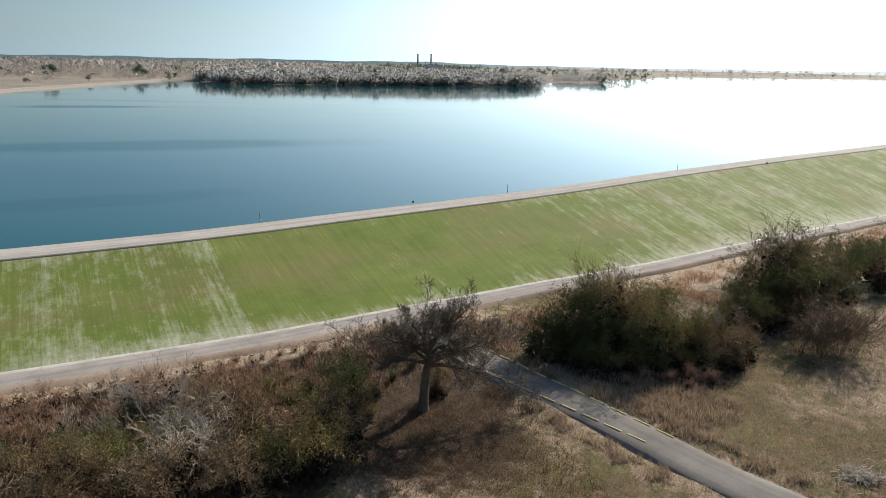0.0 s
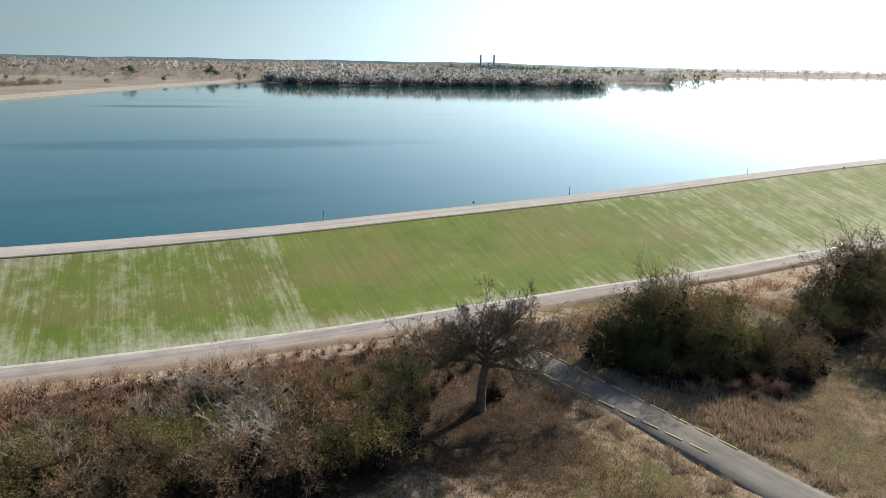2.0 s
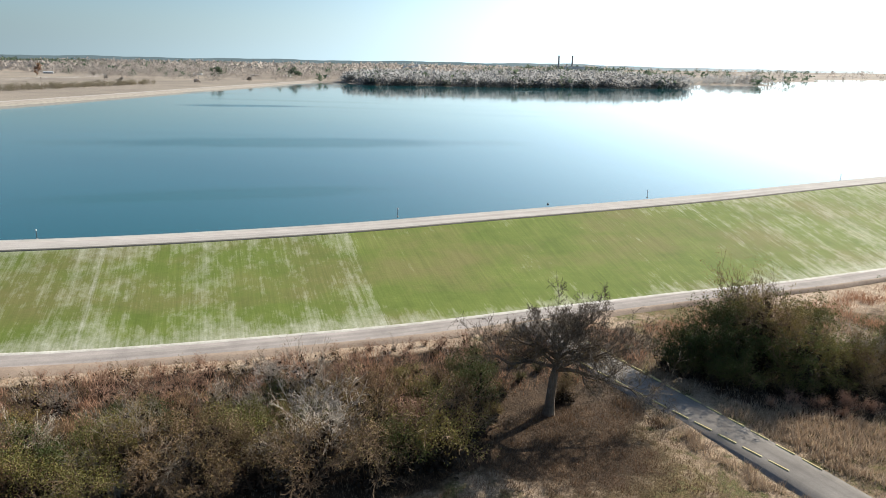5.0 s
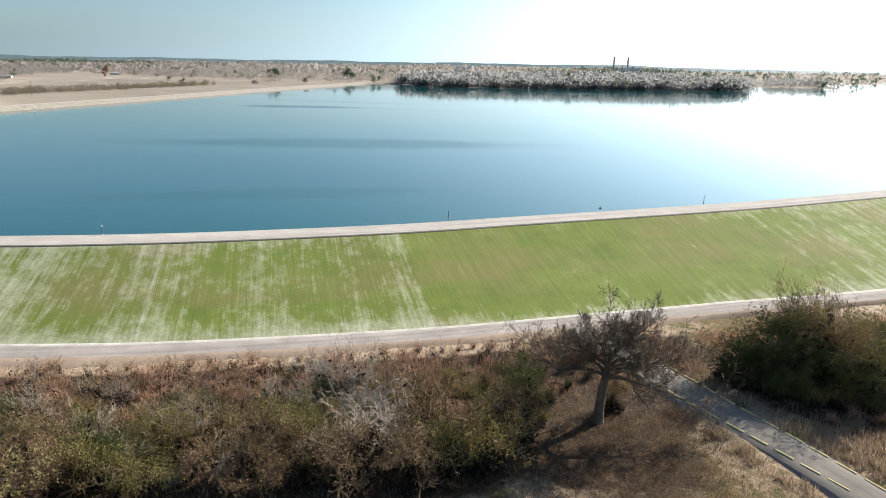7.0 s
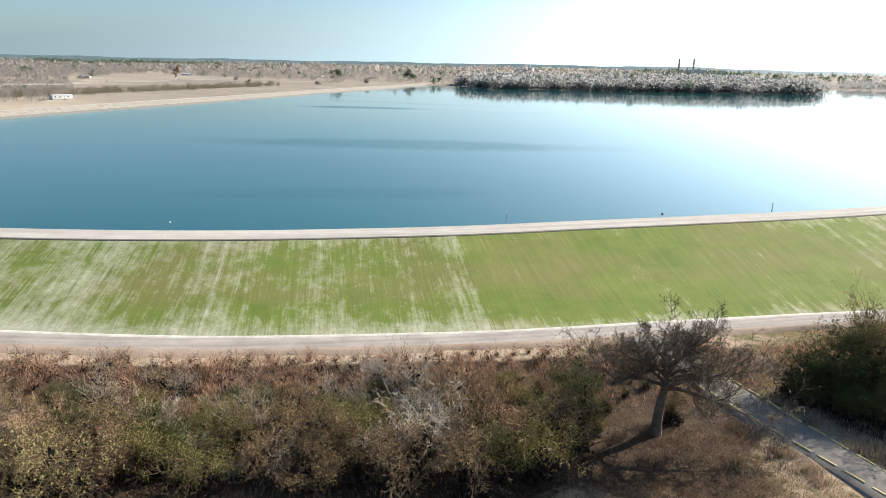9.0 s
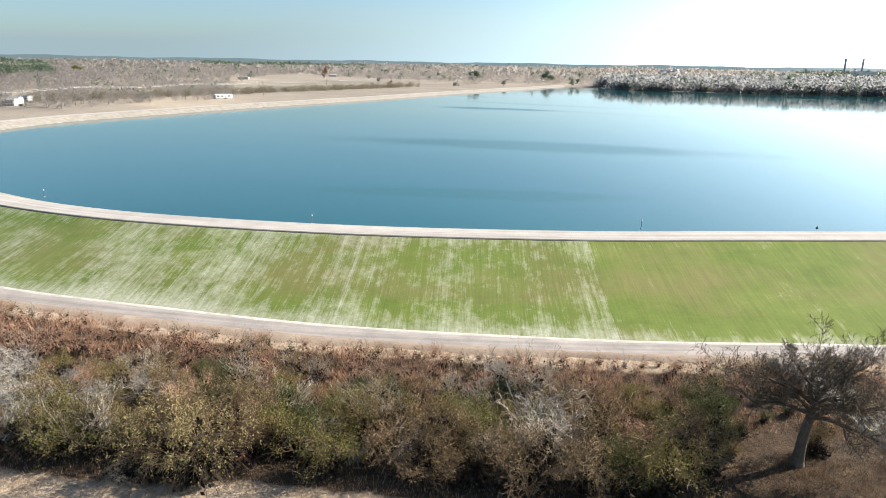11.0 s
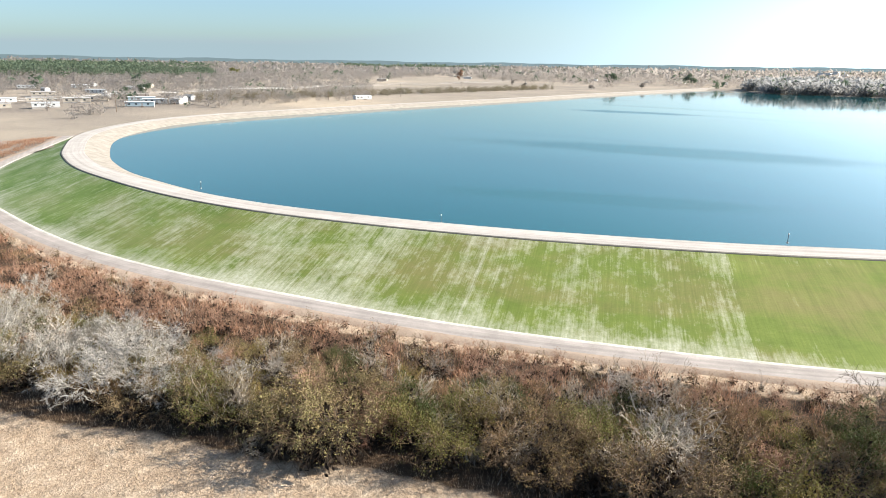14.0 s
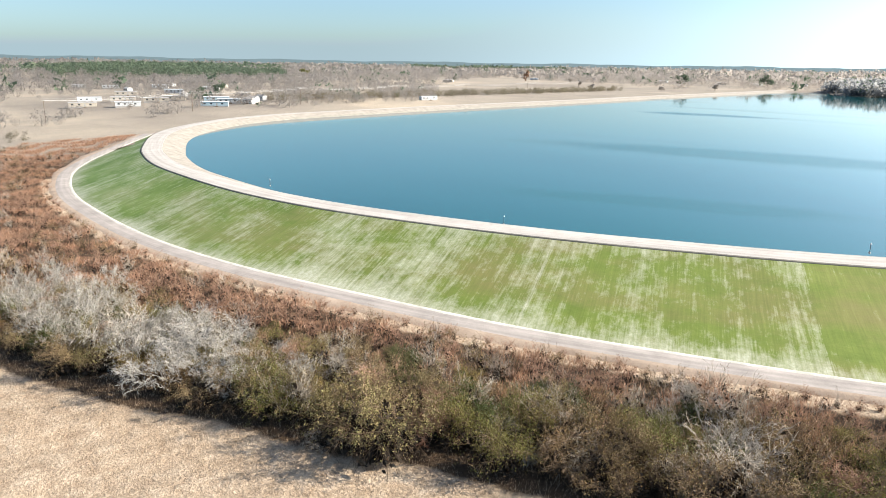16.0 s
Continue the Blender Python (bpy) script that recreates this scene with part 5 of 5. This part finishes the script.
keep &= ~((x > 250) & (y < 1000)) & ~((x > 60) & (r > 1420) & (g.uniform(0, 1, N) > 0.12))
keep &= ~((x < -300) & (y < 900) & (d < 62))
x, y, r, d, pen = x[keep], y[keep], r[keep], d[keep], pen[keep]
z = ground_level(x, y, d)
grow = 1 + r / 2600
h = g.uniform(2.4, 7.6, len(x)) * grow * np.where(pen, 1.45, np.where(r < 620, 1.0, 1.25))
w = h * g.uniform(0.9, 1.5, len(x))
pine = (np.sin(x * 0.0021 + 1) + np.sin(y * 0.004 + x * 0.001) > 1.1) & (r > 1100) | ((np.abs(y - 0.30 * -x) < 260) & (x < -1200) & (x > -2400)) | (g.uniform(0, 1, len(x)) < 0.05)
rows = np.stack([x, y, z - 0.2, h, w], 1)
near = r < 1300
woods("lakeside_woods", rows[pen & ~pine], M_FAR_HAZED, "leafless woods on the wooded peninsula, greyed to suggest haze", "woods", 46, 0.07)
woods("bare_woods", rows[~pen & ~pine & near & (r >= 620)], M_FAR_BARE, "grey leafless winter woods beyond the water, paled to suggest haze", "woods", 84, 0.042)
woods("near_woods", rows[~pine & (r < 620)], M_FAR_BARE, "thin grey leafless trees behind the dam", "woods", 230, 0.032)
woods("distant_woods", rows[~pine & ~near], M_FAR_BARE, "far grey-brown winter woods towards the horizon, paled to suggest haze", "woods", 12)
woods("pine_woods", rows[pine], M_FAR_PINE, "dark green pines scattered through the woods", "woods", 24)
# a row of brush along the landward side of the dam, and single trees that stand out
rows = []
for i in range(420):
    t = i / 419
    px, py = -418 - 42 * t + g.normal(0, 6), 212 + 440 * t + g.normal(0, 3)
    rows.append((px, py, float(ground_level(px, py)) - 0.2, g.uniform(3.0, 7.0), g.uniform(3.5, 6.5)))
for i in range(60):
    px = g.uniform(-300, -200)
    py = g.uniform(-20, 60) + (px + 300) * -0.3
    rows.append((px, py, float(ground_level(px, py)) - 0.2, g.uniform(1.5, 3.2), g.uniform(2.0, 4.0)))
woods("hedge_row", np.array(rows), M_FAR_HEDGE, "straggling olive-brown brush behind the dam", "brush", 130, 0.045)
rows = []
for i in range(620):
    q, rr = radians(g.uniform(-78, -61.5)), g.uniform(1000, 1330)
    px, py = rr * math.sin(q), rr * math.cos(q)
    rows.append((px, py, float(ground_level(px, py)) - 0.2, g.uniform(12, 20), g.uniform(8, 13)))
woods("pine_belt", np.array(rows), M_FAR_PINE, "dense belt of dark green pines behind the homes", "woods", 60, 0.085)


def far_tree(x, y, h, w, mat, label, seed):
    r2 = random.Random(seed)
    ob = tagged(new("tree"), label, "tree", "single trees across the lake")
    t = Shape()
    t.tube([Vector((0, 0, -0.5)), Vector((0.1, 0, h * 0.3)), Vector((0, 0.1, h * 0.75))], [h * 0.035, h * 0.028, h * 0.01], 7)
    t.made("trunk", M_OAK_BARK, ob)
    c = Shape()
    lobes = [Vector((r2.uniform(-0.33, 0.33) * w, r2.uniform(-0.33, 0.33) * w, h * r2.uniform(0.32, 0.85))) for _ in range(9)]
    for i in range(900):
        o = lobes[i % 9]
        c.leaf(o + Vector((r2.gauss(0, 0.10) * w, r2.gauss(0, 0.10) * w, r2.gauss(0, 0.075) * h)), w * 0.055, r2)
    c.made("crown", mat, ob)
    ob.matrix_basis = pose(x, y, float(ground_level(x, y)))


for i, (x, y, h, w, mat, label) in enumerate(((-496, 856, 17, 16, M_FAR_PINE, "tall dark evergreen tree near the far shore"), (-452, 1012, 17, 20, M_FAR_PINE, "broad dark evergreen tree on the far shore"),
                                              (-462, 200, 10, 8, M_FAR_PINE, "dark green pine among the mobile homes"), (-470, 190, 7, 7, M_FAR_PINE, "small pine among the mobile homes"),
                                              (-1050, 602, 15, 22, M_LEAF_OLIVE, "round olive-green live oak in the grey woods"), (-842, 930, 15, 14, M_LEAF_RUST, "tree with reddish dead leaves by the barn"),
                                              (-560, 720, 7, 7, M_FAR_BARE, "bare grey tree standing in the tan field"), (-640, 800, 8, 8, M_FAR_BARE, "bare grey tree at the field's edge"),
                                              (-430, 700, 6, 8, M_FAR_BARE, "low bare tree beside the far dam"), (-480, 640, 7, 8, M_FAR_BARE, "bare tree in the dry meadow"),
                                              (-700, 770, 7, 6, M_LEAF_RUST, "small reddish tree in the tan field"), (-420, 800, 8, 9, M_FAR_BARE, "grey tree close to the far shore"))):
    far_tree(x, y, h, w, mat, label, 30 + i)

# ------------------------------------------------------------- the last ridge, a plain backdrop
m, n, l, b = material("painted_haze_ridge", 1.0, 0.0)
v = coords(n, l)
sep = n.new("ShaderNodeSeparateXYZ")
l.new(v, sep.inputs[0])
# the glowing colour holds the haze: blue, then whiter on the sunward side
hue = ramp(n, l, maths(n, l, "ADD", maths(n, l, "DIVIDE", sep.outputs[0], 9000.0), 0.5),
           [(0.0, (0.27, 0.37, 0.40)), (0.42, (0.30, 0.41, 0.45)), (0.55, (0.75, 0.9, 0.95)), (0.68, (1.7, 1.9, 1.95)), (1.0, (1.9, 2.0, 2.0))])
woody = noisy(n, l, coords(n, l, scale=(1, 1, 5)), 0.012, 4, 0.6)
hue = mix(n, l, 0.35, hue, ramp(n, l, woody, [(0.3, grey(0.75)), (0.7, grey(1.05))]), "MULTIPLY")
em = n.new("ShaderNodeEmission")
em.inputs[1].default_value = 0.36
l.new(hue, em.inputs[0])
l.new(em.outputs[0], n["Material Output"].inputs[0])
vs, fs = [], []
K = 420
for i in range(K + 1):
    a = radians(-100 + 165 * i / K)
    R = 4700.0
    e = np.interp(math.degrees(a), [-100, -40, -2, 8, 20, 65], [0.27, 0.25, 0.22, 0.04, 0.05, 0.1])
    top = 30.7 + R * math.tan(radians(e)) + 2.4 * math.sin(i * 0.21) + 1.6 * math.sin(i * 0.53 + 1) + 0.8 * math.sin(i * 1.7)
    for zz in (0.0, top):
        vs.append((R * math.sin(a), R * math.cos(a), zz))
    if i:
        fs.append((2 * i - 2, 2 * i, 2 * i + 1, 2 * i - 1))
tagged(mesh_object("backdrop", vs, fs, m, smooth=True), "wooded ridge on the horizon with blue haze painted in", "backdrop", kind="structure")
